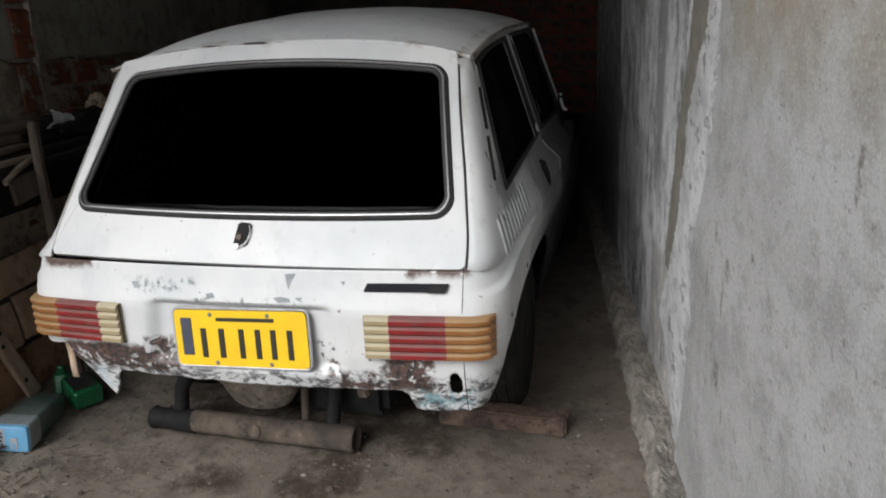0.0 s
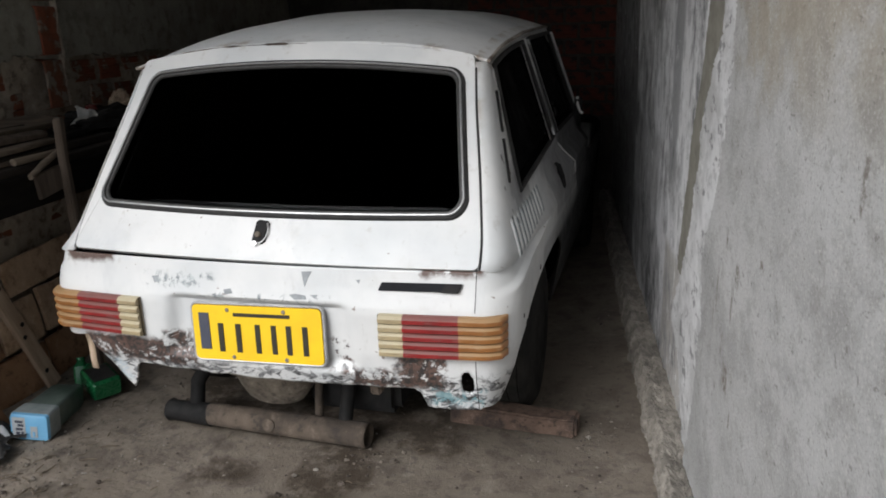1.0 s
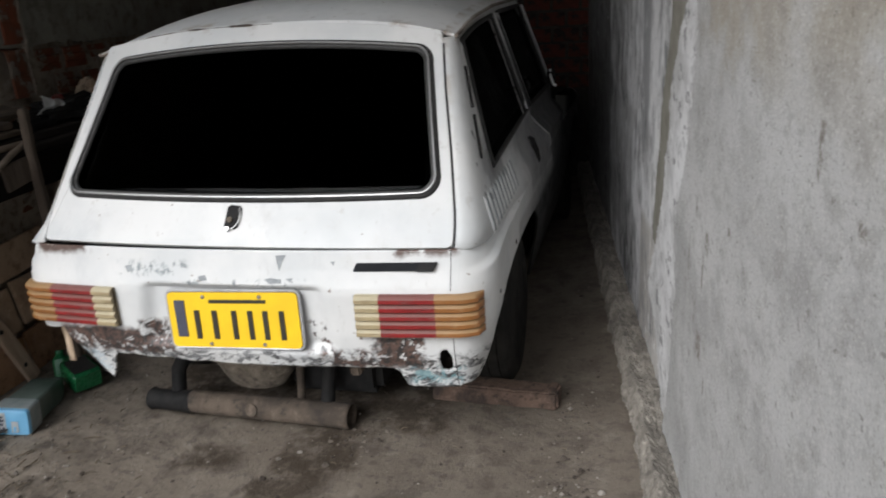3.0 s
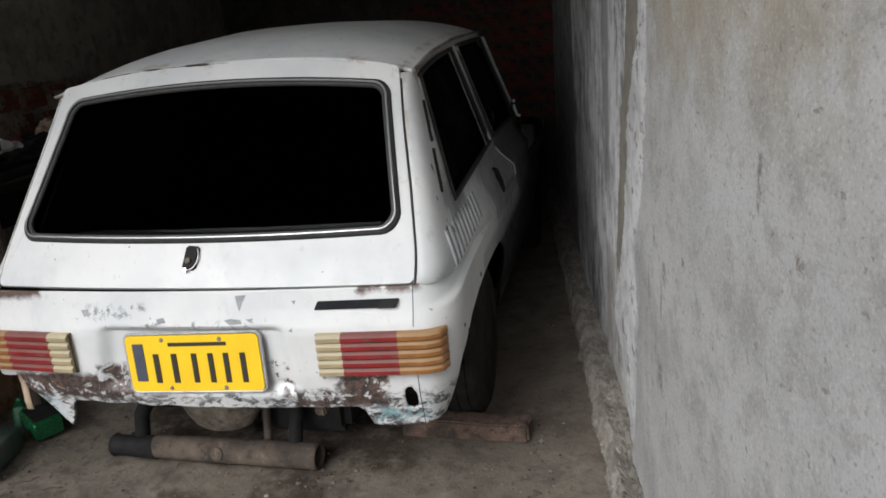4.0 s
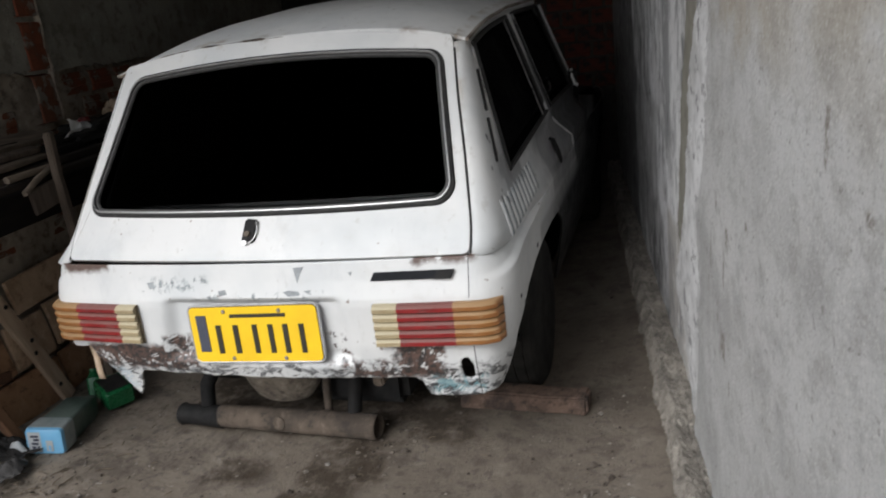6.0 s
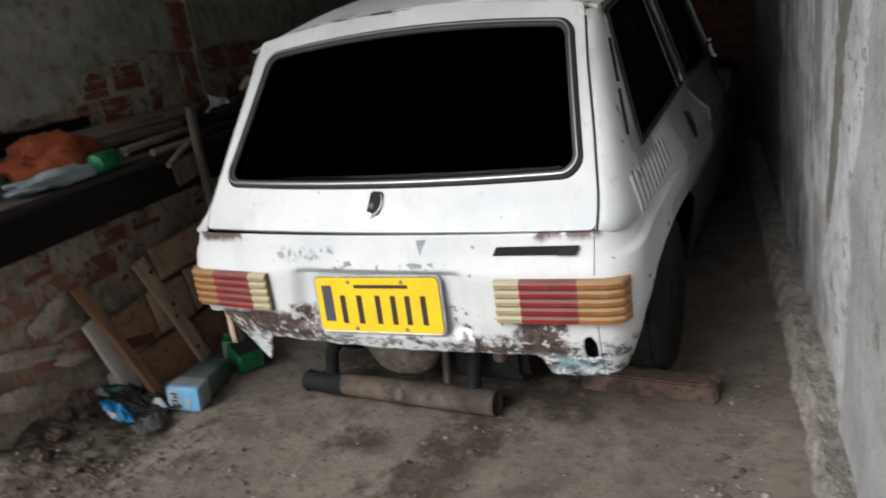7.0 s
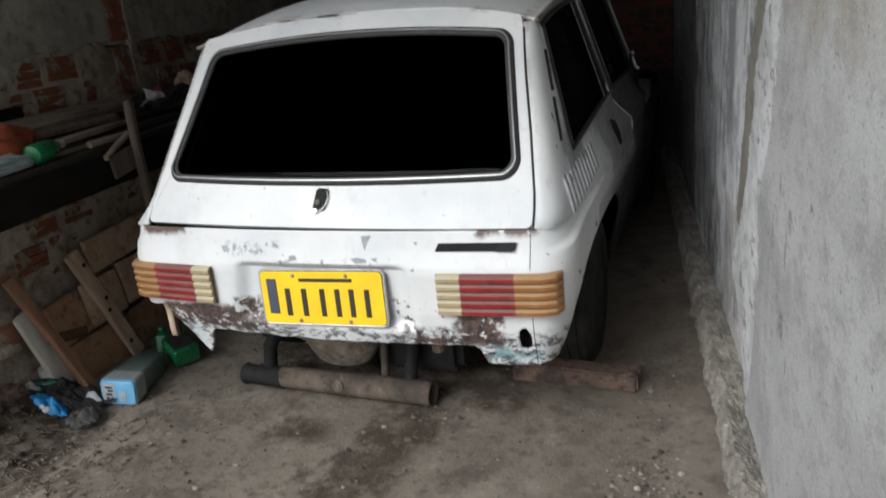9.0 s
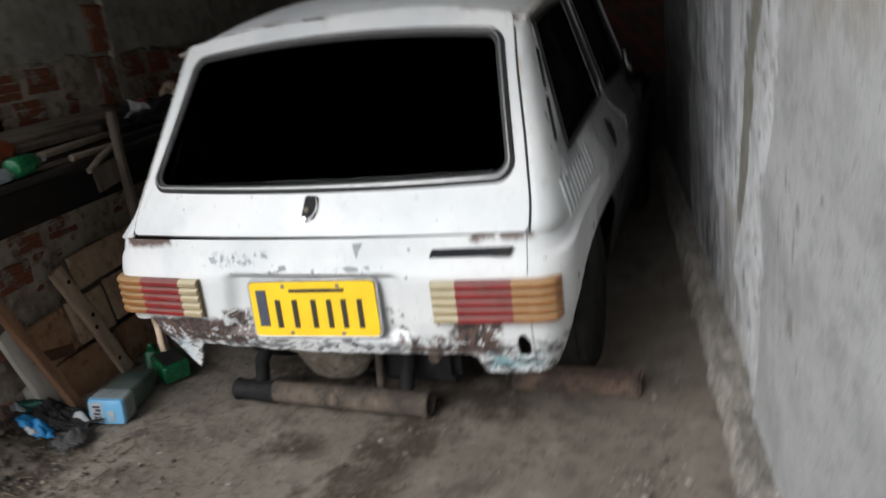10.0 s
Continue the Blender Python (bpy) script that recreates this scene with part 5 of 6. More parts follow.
part("rear_apron", box_bm(-0.15, 0.50, 0.31, 0.46, 0.34, 0.11, 0.03), BLACK, car, "grimy black engine cover")
part("sump_flange", tube([(-0.205 + 0.222 * math.cos(b), 0.46 + 0.120 * math.sin(b), 0.236) for b in np.linspace(0, 2 * math.pi, 36, False)], 0.010, 8, True), SHEET, car, "dirty pressed steel flange")
# plain black box added to fill the engine bay's shadow
part("bay_dark", box_bm(0.11, 0.62, 0.22, 0.36, 0.34, 0.30, 0.03), BLACK, car, "black box painting the shadow of the engine bay")
part("gearbox", box_bm(0.0, 0.75, 0.34, 0.5, 0.4, 0.2, 0.05), BLACK, car)
part("axle_tube", tube([(-0.66, 0.90, 0.29), (0.66, 0.90, 0.29)], 0.035, 12), BLACK, car)
part("bracket", box_bm(0.34, 0.18, 0.375, 0.035, 0.16, 0.07, 0.006, None, 4, 0.004), RUSTY, car, "rusty bumper bracket")
# bent strip of metal that hangs at the torn corner
bm = grid([[(-0.712 + 0.024 * k + 0.030 * i, 0.088 - 0.01 * i + 0.006 * math.sin(5 * i), 0.50 - 0.145 * i) for k in (0, 0.5, 1.0)] for i in np.linspace(0, 1, 6)])
solid(part("torn_flap", bm, PLANK, car, "bent brown strip of rusted metal"), 0.004)


bm = grid([[(0.600 + 0.030 * u * (1 - 0.75 * v), 0.040 - 0.010 * math.sin(2.6 * v) + 0.006 * u, 0.418 + 0.052 * v + 0.012 * u) for u in np.linspace(0, 1, 4)] for v in np.linspace(0, 1, 6)])
solid(part("torn_edge", bm, PAINT, car, "torn white edge of the panel beside a hole"), 0.002)


# ---- on the floor ----
beam = thing("steel_bar", "short rusty channel bar lying on the floor behind the tyre", "metal bar")
part("bar_body", box_bm(0.685, 0.605, 0.034, 0.47, 0.085, 0.070, 0.006, pose(0, 0, 0, 0, 0, -4), 8, 0.009), RUST_RED, beam)
part("bar_end", box_bm(0.903, 0.590, 0.038, 0.045, 0.090, 0.078, 0.010, pose(0, 0, 0, 0, 0, -4), 3, 0.010), RUST_RED, beam)

ALONG = Vector((LEFT_B, 1, 0)).normalized()          # the left wall's direction
SKEW = math.degrees(math.atan(-LEFT_B))


def plank(foot, head, width, thick, material, label, group="", name="plank"):
    """A sawn board from foot to head, its face turned off the left wall."""
    foot, head = Vector(foot), Vector(head)
    d = (head - foot).normalized()
    w = (ALONG - d * ALONG.dot(d)).normalized()
    n = d.cross(w)
    m = Matrix((w, n, d)).transposed().to_4x4()
    ob = obj(name, box_bm(0, 0, 0, width, thick, (head - foot).length, 0.003, None, 5, 0.0035), material)
    ob.matrix_world = Matrix.Translation((foot + head) / 2) @ m
    return tagged(ob, label, "plank", group)


p = plank((-1.305, 0.515, 0.02), (-1.385, 0.350, 0.555), 0.072, 0.024, PLANK, "weathered brown board with nail holes leaning on the wall", "leaning boards")
for h in (-0.20, -0.02, 0.03, 0.21):
    for y0, y1 in ((-0.0165, -0.0125), (0.0125, 0.0165)):
        part("nail_hole", tube([(0.012 * (1 if h > 0 else -1), y0, h), (0.012 * (1 if h > 0 else -1), y1, h + 0.001)], 0.010, 8), BLACK, p)
plank((-1.215, 0.150, 0.02), (-1.345, 0.005, 0.575), 0.046, 0.030, BROWN_BATTEN, "brown batten leaning on the wall", "leaning boards")
plank((-1.345, 0.140, 0.05), (-1.372, 0.045, 0.415), 0.100, 0.025, PALE_PLANK, "short pale board leaning on the wall", "leaning boards")
plank((-1.355, 0.300, 0.225), (-1.335, 0.105, 0.275), 0.045, 0.03, DARK_BROWN, "short dark brown lath wedged behind the batten", "leaning boards")


def ply_panel(y0, y1, z0, z1, tilt, material, words):
    """A panel of the stack that leans against the bricks."""
    y, z, lean = (y0 + y1) / 2, (z0 + z1) / 2, 9.0
    off = 0.036 + (0.58 - z) * math.tan(math.radians(lean))
    bm = box_bm(left_x(y) + off, y, z, 0.018, y1 - y0, z1 - z0, 0.003, pose(0, 0, 0, 0, 0, SKEW) @ pose(0, 0, 0, tilt, -lean, 0), 5, 0.003)
    return tagged(obj("wood_panel", bm, material), words, "panel", "panels against the wall")


for row in ((0.16, 0.57, 0.02, 0.198, -2), (0.59, 1.08, 0.02, 0.20, 1.5), (0.14, 0.335, 0.212, 0.398, 2.5)):
    ply_panel(*row, PLY_RED, "reddish brown wooden panel stacked against the brick wall")
for row in ((1.10, 1.6, 0.02, 0.21, 0), (0.350, 0.59, 0.212, 0.402, -1.5), (0.615, 0.92, 0.217, 0.412, -1.0), (0.94, 1.45, 0.22, 0.42, 1.2), (0.46, 0.92, 0.428, 0.575, 1.5), (0.95, 1.5, 0.44, 0.57, 0.0)):
    ply_panel(*row, PLY, "brown wooden panel stacked against the brick wall")


def lump(name, at, radii, material, label, category, seed, crumple=0.35, freq=2.2):
    """A crumpled soft thing: folds and hollows, flattened where it lies."""
    bm = bmesh.new()
    bmesh.ops.create_icosphere(bm, subdivisions=4, radius=1.0)
    for v in bm.verts:
        d = v.co.normalized()
        k = 1 + crumple * noise.noise(d * freq + Vector((seed, 0, 0))) + crumple * 0.6 * abs(noise.noise(d * freq * 2.6 + Vector((0, seed, 0)))) + 0.12 * crumple * noise.noise(d * freq * 8 + Vector((0, 0, seed)))
        v.co = Vector((d.x * radii[0], d.y * radii[1], max(-0.75, d.z) * radii[2])) * k
    low = min(v.co.z for v in bm.verts)
    for v in bm.verts:
        v.co += Vector((at[0], at[1], at[2] - low))
    return tagged(obj(name, bm, material), label, category)


def shaped(sections, corner, n=6):
    """A body of round-cornered sections (y, half width, half height, rise) strung along y."""
    rows = []
    for y, w, h, up in sections:
        ol = rrect(w, w, -h, h, min(corner, 0.98 * w, 0.98 * h), 3, n)
        rows.append([(x, y, z + up) for x, z in ol + ol[:1]])
    bm = grid(rows)
    bmesh.ops.remove_doubles(bm, verts=bm.verts[:], dist=1e-5)
    bmesh.ops.holes_fill(bm, edges=[e for e in bm.edges if e.is_boundary])
    return bm


# flat bottle with a light blue label on its foot, lying towards the car
jug = thing("bottle", "dusty dark green plastic bottle with a light blue label, lying down", "bottle")
part("bottle_body", shaped([(0.085, 0.060, 0.048, 0.0), (0.10, 0.062, 0.050, 0.0), (0.26, 0.060, 0.048, 0.0), (0.30, 0.050, 0.040, -0.004), (0.325, 0.026, 0.024, -0.006), (0.35, 0.022, 0.022, -0.006)], 0.013), DARK_GREEN, jug)
part("label_sleeve", shaped([(-0.004, 0.052, 0.042, 0.0), (0.0, 0.070, 0.050, 0.0), (0.012, 0.0735, 0.0525, 0.0), (0.088, 0.0700, 0.0525, 0.0)], 0.014), BLUE_PRINT, jug, "light blue printed label")
part("white_band", shaped([(0.014, 0.0745, 0.0535, 0.0), (0.0885, 0.0710, 0.0535, 0.0)], 0.014), LABEL_FILM, jug, "whitish worn label edge")
part("white_panel", box_bm(-0.036, -0.004, 0.000, 0.050, 0.003, 0.082, 0.001), WHITE_PLASTIC, jug, "white panel of the label")
for x, z, w, h in ((-0.034, 0.024, 0.030, 0.009), (-0.028, 0.010, 0.022, 0.010), (-0.034, -0.006, 0.026, 0.010), (-0.040, -0.024, 0.014, 0.014), (-0.022, -0.022, 0.010, 0.012)):
    part("print_bar", box_bm(x, -0.006, z, w, 0.002, h, 0.0005), NAVY, jug)
part("white_square", box_bm(0.022, -0.006, -0.014, 0.026, 0.002, 0.044, 0.0005), WHITE_PLASTIC, jug)
part("print_mark", box_bm(0.022, -0.008, -0.022, 0.009, 0.002, 0.020, 0.0005), BLUE_PRINT, jug)
jug.matrix_basis = Matrix.Translation((-1.052, 0.105, 0.062)) @ pose(0, 0, 0, -1.5, 5, 12)
# green canister
can = thing("canister", "bright green plastic canister lying on its side", "canister")
part("canister_body", shaped([(-0.088, 0.052, 0.034, 0), (-0.078, 0.058, 0.040, 0), (0.05, 0.058, 0.040, 0), (0.075, 0.044, 0.030, 0), (0.09, 0.022, 0.020, 0), (0.115, 0.022, 0.020, 0)], 0.009), GREEN_PLASTIC, can)
part("dark_label", box_bm(0.0, -0.014, 0.0415, 0.092, 0.112, 0.003, 0.001), BLACK_FILM, can, "dark worn label")
can.matrix_basis = Matrix.Translation((-1.062, 0.505, 0.066)) @ pose(0, 0, 0, 10, 0, 60)
can2 = thing("canister", "small bright green plastic canister behind another", "canister")
part("canister_body", shaped([(-0.045, 0.022, 0.028, 0), (-0.040, 0.027, 0.034, 0), (0.035, 0.027, 0.034, 0), (0.050, 0.018, 0.020, 0), (0.062, 0.015, 0.015, 0)], 0.014), GREEN_PLASTIC, can2)
part("cap", tube([(0, 0.060, 0), (0, 0.072, 0)], 0.017, 14), GREEN_PLASTIC, can2)
can2.matrix_basis = Matrix.Translation((-1.185, 0.545, 0.062)) @ pose(0, 0, 0, 70, 0, 30)
plank((-1.10, 0.60, 0.03), (-1.14, 0.56, 0.30), 0.035, 0.015, PLY, "thin light lath standing by the canister", name="lath")


def sheet(name, at, size, fold, material, label, category, seed, yaw=0.0, n=40):
    """A torn sheet of film or cloth dropped on the earth: creased, with a ragged outline."""
    rows, c, sn = [], math.cos(math.radians(yaw)), math.sin(math.radians(yaw))
    for i in range(n // 4 + 1):
        row = []
        for j in range(n + 1):
            a = 2 * math.pi * j / n
            d = Vector((math.cos(a), math.sin(a), 0))
            r = (0.03 + 0.97 * i / (n // 4)) * (1 + 0.38 * noise.noise(d * 1.6 + Vector((seed, 0, 0))) + 0.16 * noise.noise(d * 5.0 + Vector((0, seed, 0))))
            u, v = d.x * r * size[0], d.y * r * size[1]
            x, y = at[0] + u * c - v * sn, at[1] + u * sn + v * c
            q = Vector((u, v, 0))
            ridge = abs(noise.noise(q * 13 + Vector((0, 0, seed)))) + 0.5 * abs(noise.noise(q * 31 + Vector((0, seed, 3))))
            h = fold * (1.05 - 0.75 * min(1.0, r * r)) * (0.35 + 1.5 * ridge)
            row.append((x, y, 0.022 + bank(x, y) + h))
        rows.append(row)
    ob = solid(obj(name, grid(rows), material, None, "", False), 0.0015)
    return tagged(ob, label, category)


sheet("plastic_sheet", (-1.235, 0.060), (0.150, 0.080), 0.055, BLACK_FILM, "crumpled black plastic sheet on the earth", "plastic sheet", 5.3, 0)
sheet("plastic_bag", (-1.250, -0.050), (0.090, 0.042), 0.036, DEEP_BLUE, "torn bright blue plastic bag on the earth", "plastic bag", 3.1, -10)
sheet("plastic_scrap", (-1.225, -0.085), (0.024, 0.013), 0.045, WHITE_PLASTIC, "scrap of white plastic film", "litter", 8.2, 20)
sheet("rag", (-1.095, -0.045), (0.062, 0.076), 0.040, GREY_RAG, "dusty dark grey rag on the earth", "rag", 11.4, 35)
sheet("plastic_scrap", (-1.150, 0.065), (0.036, 0.014), 0.042, WHITE_PLASTIC, "scrap of white plastic film", "litter", 14.7, 10)
sheet("plastic_scrap", (-1.372, 0.000), (0.030, 0.020), 0.040, WHITE_PLASTIC, "scrap of white plastic film", "litter", 19.7, 0)
flat = thing("bottle", "dark green crushed plastic bottle beside the wall", "bottle")
part("bottle_body", shaped([(-0.066, 0.014, 0.012, 0), (-0.060, 0.024, 0.020, 0), (-0.01, 0.021, 0.024, 0.003), (0.03, 0.026, 0.020, -0.002), (0.050, 0.015, 0.015, 0), (0.066, 0.011, 0.011, 0)], 0.011), TEAL_PLASTIC, flat)
flat.matrix_basis = Matrix.Translation((-1.365, 0.035, 0.105)) @ pose(0, 0, 0, 8, 0, -68)
lump("stone", (-1.395, 0.115, 0.055), (0.050, 0.045, 0.050), PALE_PLANK, "beige lump of rubble by the boards", "stone", 24.0, 0.3)
lump("stone", (-1.375, -0.09, 0.085), (0.055, 0.050, 0.045), RUST_RED, "broken piece of dark red brick", "stone", 27.0, 0.35)
for k, (x, y, r, tone, words) in enumerate(((-1.34, -0.20, 0.030, DARK_LUMP, "dark lump of old mortar by the wall"), (-1.30, -0.15, 0.022, DARK_LUMP, "dark lump of old mortar by the wall"), (-1.28, -0.30, 0.034, RUST_RED, "broken piece of dark red brick"),
                                            (-1.20, -0.26, 0.020, DARK_LUMP, "small dark lump of rubble on the earth"), (-1.24, -0.40, 0.030, DARK_LUMP, "small dark lump of rubble on the earth"), (-1.14, -0.36, 0.018, DARK_LUMP, "small dark lump of rubble on the earth"))):
    lump("stone", (x, y, 0.004 + bank(x, y)), (r, r * 0.8, r * 0.62), tone, words, "stone", 80.0 + 3 * k, 0.45, 2.1)
lump("stone", (-0.385, -0.305, 0.0), (0.009, 0.007, 0.006), PEBBLE, "small white pebble on the earth", "stone", 31.0, 0.3)
lump("stone", (-0.33, -0.16, 0.0), (0.009, 0.006, 0.003), PEBBLE, "flat white flake of plaster", "stone", 33.0, 0.3)
lump("stone", (0.08, 0.16, 0.0), (0.009, 0.007, 0.004), PEBBLE, "small white flake of plaster", "stone", 36.0, 0.3)
lump("stone", (0.98, -0.02, 0.0), (0.010, 0.008, 0.006), PEBBLE, "small grey pebble on the earth", "stone", 38.0, 0.3)
lump("stone", (1.10, 0.07, 0.005), (0.011, 0.009, 0.007), PEBBLE, "small grey pebble near the footing", "stone", 41.0, 0.3)

# ---- bench along the left wall, with scrap ----
bench = thing("workbench", "rough dark wooden bench along the wall", "bench")
fx = lambda y: -1.13 - 0.12 * (y - 0.4)
turn = pose(0, 0, 0, 0, 0, SKEW)
for k in range(2):
    part("board", box_bm(fx(0.62) - 0.075 - 0.155 * k, 0.62, 0.978, 0.15, 2.46, 0.035, 0.004, turn, 6, 0.003), DARK_PLANK, bench)
# black rail, made tall to paint the shadow under the bench as well
part("front_rail", box_bm(fx(0.62) + 0.012, 0.62, 0.902, 0.035, 2.46, 0.130, 0.004, turn, 6, 0.003), BLACK_WOOD, bench)
part("post", box_bm(-1.097, 0.560, 0.58, 0.032, 0.036, 1.15, 0.005, pose(0, 0, 0, 0, 0, SKEW), 6, 0.006), POST_WOOD, bench, "weathered brown wooden post")
part("side_board", box_bm(-1.108, 0.475, 0.918, 0.020, 0.16, 0.095, 0.004, turn @ pose(0, 0, 0, 6, 0, 0), 3, 0.003), POST_WOOD, bench, "brown board nailed below the rail")


def lying(x, y, z, w, length, th, material, label, yaw=0.0, roll=0.0, group="boards on the bench"):
    ob = obj("plank", box_bm(x, y, z, w, length, th, 0.003, turn @ pose(0, 0, 0, 0, roll, yaw), 5, 0.003), material)
    return tagged(ob, label, "plank", group)


lying(-1.30, 0.45, 1.012, 0.20, 1.3, 0.030, DARK_PLANK, "dark board at the foot of the pile")
lying(-1.33, 0.42, 1.045, 0.17, 1.1, 0.028, BLACK, "black board in the pile")
lying(-1.355, 0.47, 1.115, 0.105, 0.80, 0.024, GREY_PLANK, "weathered grey board tilted on top of the pile", 2, 20)
lying(-1.265, 0.36, 1.080, 0.050, 0.62, 0.022, POST_WOOD, "weathered brown lath on the pile", -4, 14)
lying(-1.22, 0.47, 1.048, 0.040, 0.46, 0.020, GREY_PLANK, "narrow grey lath on the pile", 5, 8)
lying(-1.20, 0.40, 1.006, 0.035, 0.60, 0.018, GREY_PLANK, "narrow grey lath on the bench", -3)
# black strip put in for the dark hollow behind the scrap
tagged(obj("plank", box_bm(left_x(-0.02) + 0.030, -0.02, 1.152, 0.028, 0.70, 0.070, 0.004, turn, 8, 0.012), BLACK_WOOD), "black board filling the dark hollow behind the scrap", "plank", "boards on the bench")
lying(-1.36, 0.30, 1.110, 0.09, 0.70, 0.024, DARK_PLANK, "dark board on the pile", -2, 4)


def stick(path, r, label, material):
    bm = tube(path, r, 10)
    for v in bm.verts:
        v.co += noise.noise_vector(v.co * 30) * 0.003
    return tagged(obj("stick", bm, material), label, "stick")


stick([(-1.15, 0.36, 1.012), (-1.158, 0.48, 1.012), (-1.18, 0.66, 1.013)], 0.014, "weathered peeled stick lying on the bench", GREY_PLANK)
stick([(-1.090, 0.368, 0.957), (-1.120, 0.48, 0.992), (-1.16, 0.62, 1.02)], 0.012, "thin weathered stick poking over the rail", GREY_PLANK)
bot = thing("bottle", "glossy green plastic bottle lying on the bench", "bottle")
bm = bmesh.new()
rows = []
for y, r in ((0.0, 0.020), (0.003, 0.034), (0.012, 0.038), (0.12, 0.038), (0.16, 0.030), (0.19, 0.014), (0.21, 0.013)):
    rows.append([(r * math.cos(a), y, r * math.sin(a)) for a in np.linspace(0, 2 * math.pi, 21)])
bm = grid(rows)
bmesh.ops.remove_doubles(bm, verts=bm.verts[:], dist=1e-5)
bmesh.ops.holes_fill(bm, edges=[e for e in bm.edges if e.is_boundary])
part("bottle_body", bm, GREEN_PLASTIC, bot)
part("cap", tube([(0, 0.205, 0), (0, 0.232, 0)], 0.017, 14), WHITE_PLASTIC, bot, "white cap")
bot.matrix_basis = Matrix.Translation((-1.115, 0.05, 1.036)) @ pose(0, 0, 0, 0, 0, 20)
lump("plastic_bag", (-1.125, -0.10, 0.996), (0.055, 0.17, 0.030), GREY_FILM, "crumpled greyish plastic bag on the bench", "plastic bag", 51.0, 0.42, 1.9)
lump("cloth", (-1.25, 0.00, 0.996), (0.10, 0.16, 0.086), ORANGE, "bundled orange cloth on the bench", "cloth", 55.0, 0.36, 1.6)
rows = []
for u in np.linspace(0, 1, 7):
    rows.append([(-1.385 + 0.045 * math.sin(2.6 * u) + 0.012 * noise.noise(Vector((u * 4, v * 3, 1))), 0.945 + 0.125 * v + 0.02 * u, 1.075 + 0.085 * u * (1 - 0.35 * v) + 0.014 * noise.noise(Vector((u * 3, v * 4, 6)))) for v in np.linspace(0, 1, 9)])
tagged(solid(obj("paper_sheet", grid(rows), PAPER, None, "", False), 0.0012), "crumpled white paper sheet on the scrap heap", "paper")
lump("red_cap", (-1.40, 1.115, 1.095), (0.026, 0.030, 0.030), RED_LENS, "small red plastic cap on the scrap heap", "cap", 66.0, 0.25)
lump("rag", (-1.47, 1.42, 1.05), (0.04, 0.06, 0.065), PLANK, "beige rag on the scrap heap", "rag", 70.0, 0.5)
lump("black_bag", (-1.41, 1.17, 0.996), (0.09, 0.25, 0.062), BLACK_FILM, "black plastic bag among the scrap on the bench", "plastic bag", 73.0, 0.5, 2.4)


# ---- grit and litter on the earth ----
def make_grit():
    rng = random.Random(4)
    verts, faces = [], []
    for _ in range(3600):
        k = rng.random()
        if k < 0.45:
            x, y = rng.gauss(-1.0, 0.30), rng.gauss(-0.35, 0.30)
        elif k < 0.62:
            y = rng.uniform(-1.2, 1.8)
            x = right_x(y) - 0.09 - abs(rng.gauss(0, 0.10))
        elif k < 0.72:
            x, y = rng.gauss(1.03, 0.08), rng.gauss(-0.10, 0.16)
        else:
            x, y = rng.uniform(-1.3, 1.2), rng.uniform(-1.3, 1.0)
        if not left_x(y) + 0.05 < x < right_x(y) - 0.06:
            continue
        r = min(0.013, 0.0012 + rng.expovariate(1 / 0.0019))
        n = len(verts)
        flat = rng.uniform(0.4, 0.9)
        left = 0.022 * min(1.0, max(0.0, (-0.95 - x) / 0.4)) + bank(x, y)
        for dx, dy, dz in ((1, 0, 0), (-1, 0, 0), (0, 1, 0), (0, -1, 0), (0, 0, 1), (0, 0, -1)):
            q = r * rng.uniform(0.7, 1.3)
            verts.append((x + dx * q, y + dy * q, left + 0.004 + dz * q * flat))
        faces += [(n + a, n + b, n + c) for a, b, c in ((0, 2, 4), (2, 1, 4), (1, 3, 4), (3, 0, 4), (2, 0, 5), (1, 2, 5), (3, 1, 5), (0, 3, 5))]
    me = bpy.data.meshes.new("grit")
    me.from_pydata(verts, [], faces)
    m = Mat("grit", 0.9)
    m.color(m.mix(m.step(m.island(), 0.2, 0.95), (0.05, 0.038, 0.029), (0.25, 0.225, 0.195)))
    me.materials.append(m.m)
    tagged(new("grit", me), "loose grit and pebbles scattered on the earth floor", "grit", kind="stuff")


def make_twigs():
    rng = random.Random(9)
    bm = bmesh.new()
    for _ in range(430):
        if rng.random() < 0.75:
            x, y = rng.gauss(-1.05, 0.25), rng.gauss(-0.3, 0.28)
        else:
            x, y = rng.uniform(-1.0, 1.1), rng.uniform(-1.2, 0.9)
        if not left_x(y) + 0.05 < x < right_x(y) - 0.08:
            continue
        a, n = rng.uniform(0, 6.28), rng.uniform(0.010, 0.038 if x < -0.7 else 0.014)
        left = 0.022 * min(1.0, max(0.0, (-0.95 - x) / 0.4)) + bank(x, y)
        c, s = math.cos(a) * n, math.sin(a) * n
        tube([(x - c, y - s, left + 0.004), (x + 0.2 * s, y, left + 0.008), (x + c, y + s, left + 0.005)], rng.uniform(0.0008, 0.0022), 4, False, bm)
    tagged(obj("dry_litter", bm, STRAW), "dry stalks and leaf litter on the earth floor", "litter", kind="stuff")


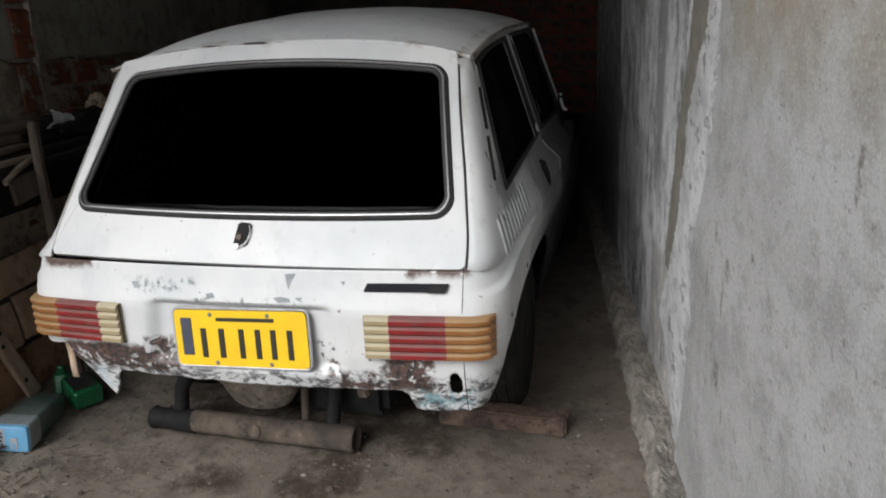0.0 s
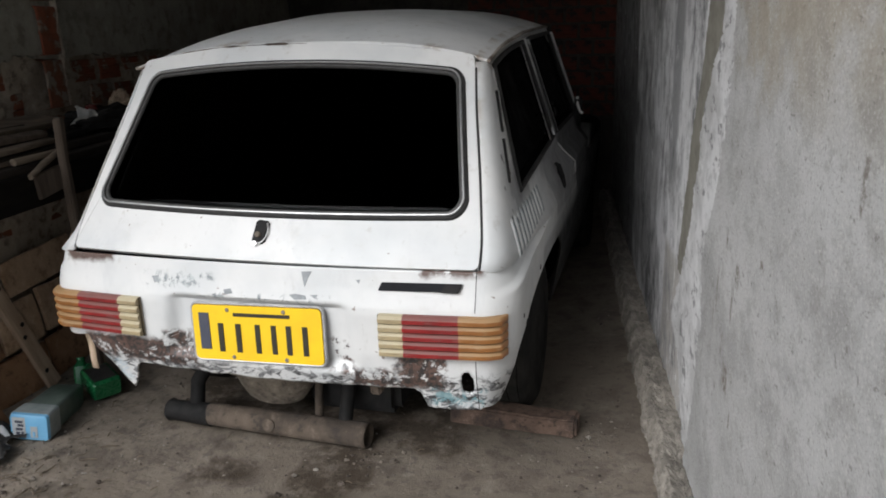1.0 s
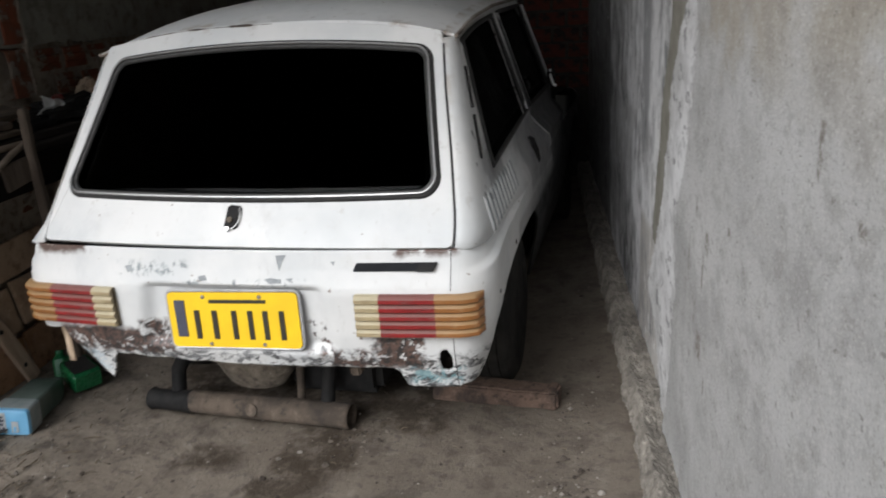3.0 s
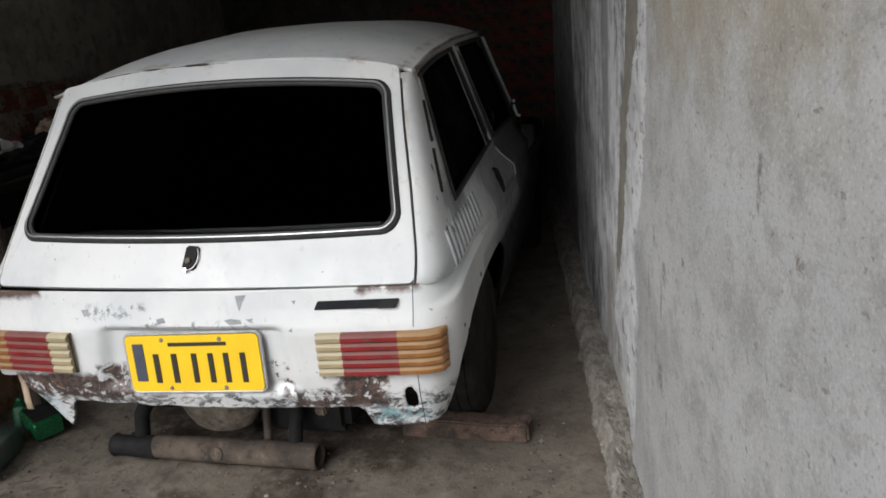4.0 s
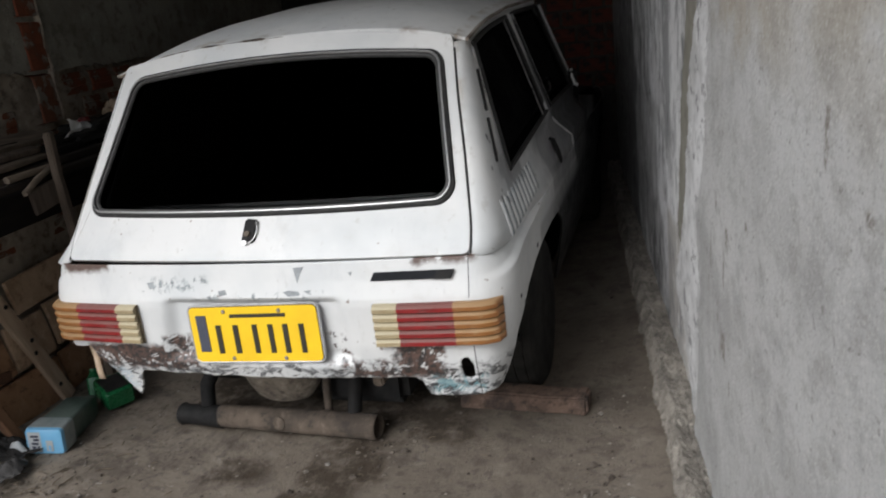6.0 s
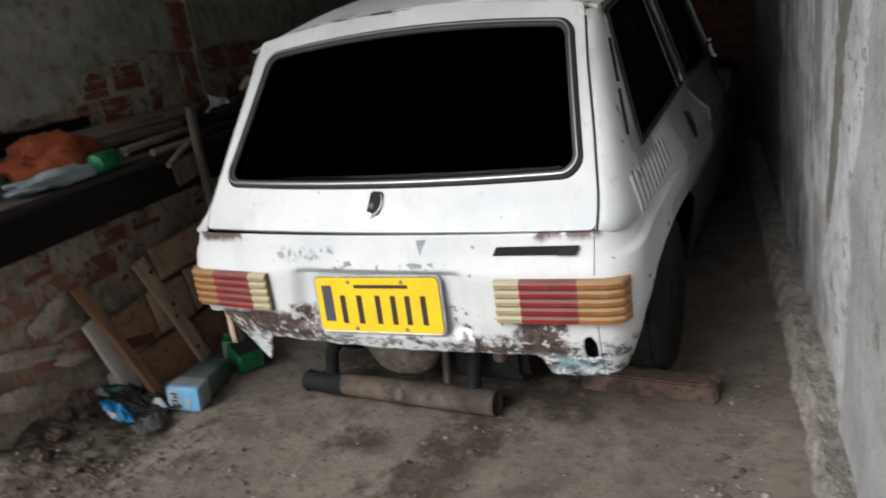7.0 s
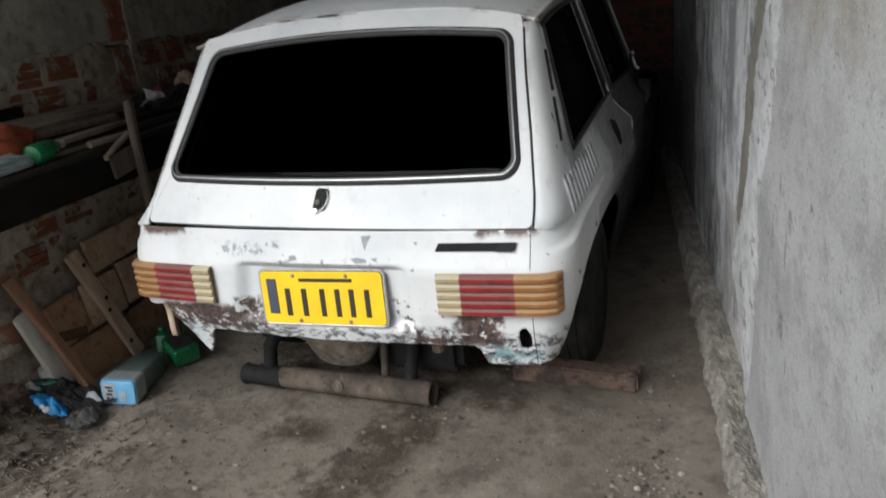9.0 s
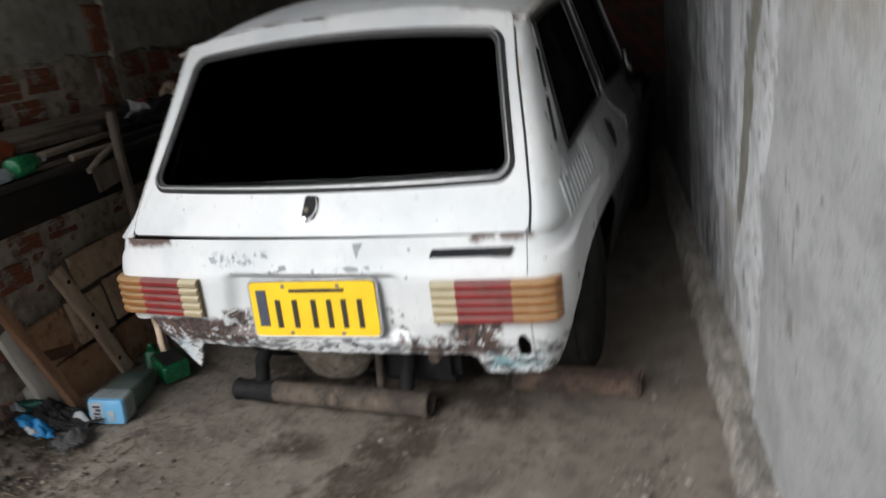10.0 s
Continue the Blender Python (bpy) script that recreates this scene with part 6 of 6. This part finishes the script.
def make_crumbs():
    rng = random.Random(12)
    verts, faces = [], []
    for cx, cy, sx, sy, count in ((1.03, -0.05, 0.08, 0.13, 110), (0.25, 0.27, 0.05, 0.08, 70), (0.95, 0.35, 0.10, 0.2, 40), (0.05, 0.0, 0.2, 0.15, 24), (-1.05, -0.25, 0.2, 0.15, 110)):
        for _ in range(count):
            x, y = rng.gauss(cx, sx), rng.gauss(cy, sy)
            if not left_x(y) + 0.06 < x < right_x(y) - 0.085:
                continue
            r = min(0.013, 0.0025 + rng.expovariate(1 / 0.0030))
            n = len(verts)
            left = 0.022 * min(1.0, max(0.0, (-0.95 - x) / 0.4)) + bank(x, y)
            ring = [rng.uniform(0.7, 1.2) for _ in range(6)]
            verts += [(x + r * g * math.cos(1.047 * k), y + r * g * math.sin(1.047 * k), left + 0.001) for k, g in enumerate(ring)]
            verts += [(x + 0.6 * r * g * math.cos(1.047 * k + 0.4), y + 0.6 * r * g * math.sin(1.047 * k + 0.4), left + r * rng.uniform(0.5, 0.9)) for k, g in enumerate(ring)]
            faces += [(n + k, n + (k + 1) % 6, n + 6 + (k + 1) % 6, n + 6 + k) for k in range(6)] + [tuple(n + 6 + k for k in range(6))]
    me = bpy.data.meshes.new("soil_crumbs")
    me.from_pydata(verts, [], faces)
    m = Mat("soil_crumbs", 0.95)
    m.color(m.mix(m.step(m.island(), 0.45, 1.0), (0.050, 0.039, 0.031), (0.16, 0.135, 0.11)))
    me.materials.append(m.m)
    tagged(new("soil_crumbs", me), "dark crumbs of soil and mortar on the earth floor", "soil", kind="stuff")


make_grit()
make_twigs()
make_crumbs()


# ---- bricks ----
def brick_mesh(name, length, height, depth, seed, material, grooves=3):
    """A hollow clay brick with grooves along its face and broken corners."""
    prof = []
    for g in range(grooves):
        for f, d in ((0.06, 0.0), (0.80, 0.0), (0.90, -0.005)):
            prof.append(((g + f) / grooves - 0.5, d))
    rows = []
    for u in (-0.5, -0.46, -0.15, 0.2, 0.46, 0.5):
        row = [(-depth / 2, u * length * 0.97, -height / 2)]
        for f, d in prof:
            q = noise.noise_vector(Vector((u * 2.5, f * 3, seed))) * 0.009
            end = 0.006 if abs(u) > 0.48 else 0.0
            row.append((depth / 2 + d - end + q.x * 0.6, u * length + q.y, f * (height - end) + q.z * 0.5))
        rows.append(row + [(-depth / 2, u * length * 0.97, height / 2)])
    bm = grid(rows)
    bmesh.ops.recalc_face_normals(bm, faces=bm.faces[:])
    me = bpy.data.meshes.new(name)
    bm.to_mesh(me)
    bm.free()
    me.materials.append(material)
    return me


BRICKS = [brick_mesh("brick", 0.19, 0.105, 0.05, k * 3.7, BRICK) for k in range(6)]
PALE = [brick_mesh("brick", 0.195, 0.108, 0.05, 60 + k * 4.3, PALE_BRICK, 1) for k in range(4)]
# far-wall bricks, coloured dark to paint in the unlit end
DIM_BRICKS = [brick_mesh("brick", 0.20, 0.105, 0.05, k * 5.1, DIM_BRICK) for k in range(3)]
rng = random.Random(2)


def lay(me, m, parent):
    ob = new("brick", me)
    ob.parent = parent
    ob.matrix_basis = m


for c in range(12):
    z = 1.295 - 0.12 * c
    for k in range(-3, 9):
        y = 0.44 + 0.222 * k + (0.11 if c % 2 else 0.0) + rng.uniform(-0.012, 0.012)
        if 0.80 < y < 1.16 and c < 2:
            continue
        bare = y < 0.06 and c > 5
        sunk = rng.random() < (0.25 if bare else 0.10 if c < 2 else 0.25 if c < 4 else 0.45 if c < 5 else 0.72)
        lay(rng.choice(PALE if bare else BRICKS), Matrix.Translation((left_x(y) - 0.033 + rng.uniform(-0.010, 0.010) - (0.02 if sunk else 0.0), y, z + rng.uniform(-0.005, 0.005))) @ pose(0, 0, 0, rng.uniform(-1.5, 1.5), 0, SKEW), WALL_LEFT)
# bare upright bricks of the pier
PIER = [brick_mesh("brick", 0.135, 0.225, 0.06, 31 + k * 2.9, BRICK, 2) for k in range(3)]
for k in range(8):
    lay(PIER[k % 3], Matrix.Translation((left_x(1.045) + 0.002 + rng.uniform(-0.004, 0.004), 1.045 + rng.uniform(-0.008, 0.008), 1.255 + 0.235 * k)) @ pose(0, 0, 0, 0, 0, SKEW), WALL_LEFT)
pale = grid([[(left_x(1.13) + 0.016 + 0.012 * math.sin(math.pi * k / 3) + 0.01 * noise.noise(Vector((z * 9, k, 0))), 1.115 + 0.012 * k + 0.012 * noise.noise(Vector((z * 12, 3, k))), z) for k in range(4)] for z in np.linspace(1.15, 2.95, 60)])
part("mortar_ridge", solid_bm(pale, (-0.04, 0, 0)), PATCH, WALL_LEFT, "pale ridge of mortar beside the pier")
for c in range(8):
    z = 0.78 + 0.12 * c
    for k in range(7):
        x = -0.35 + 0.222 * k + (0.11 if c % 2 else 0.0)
        lay(rng.choice(DIM_BRICKS), Matrix.Translation((x, far_y(x) + 0.012, z)) @ pose(0, 0, 0, 0, 0, -90), WALL_FAR)
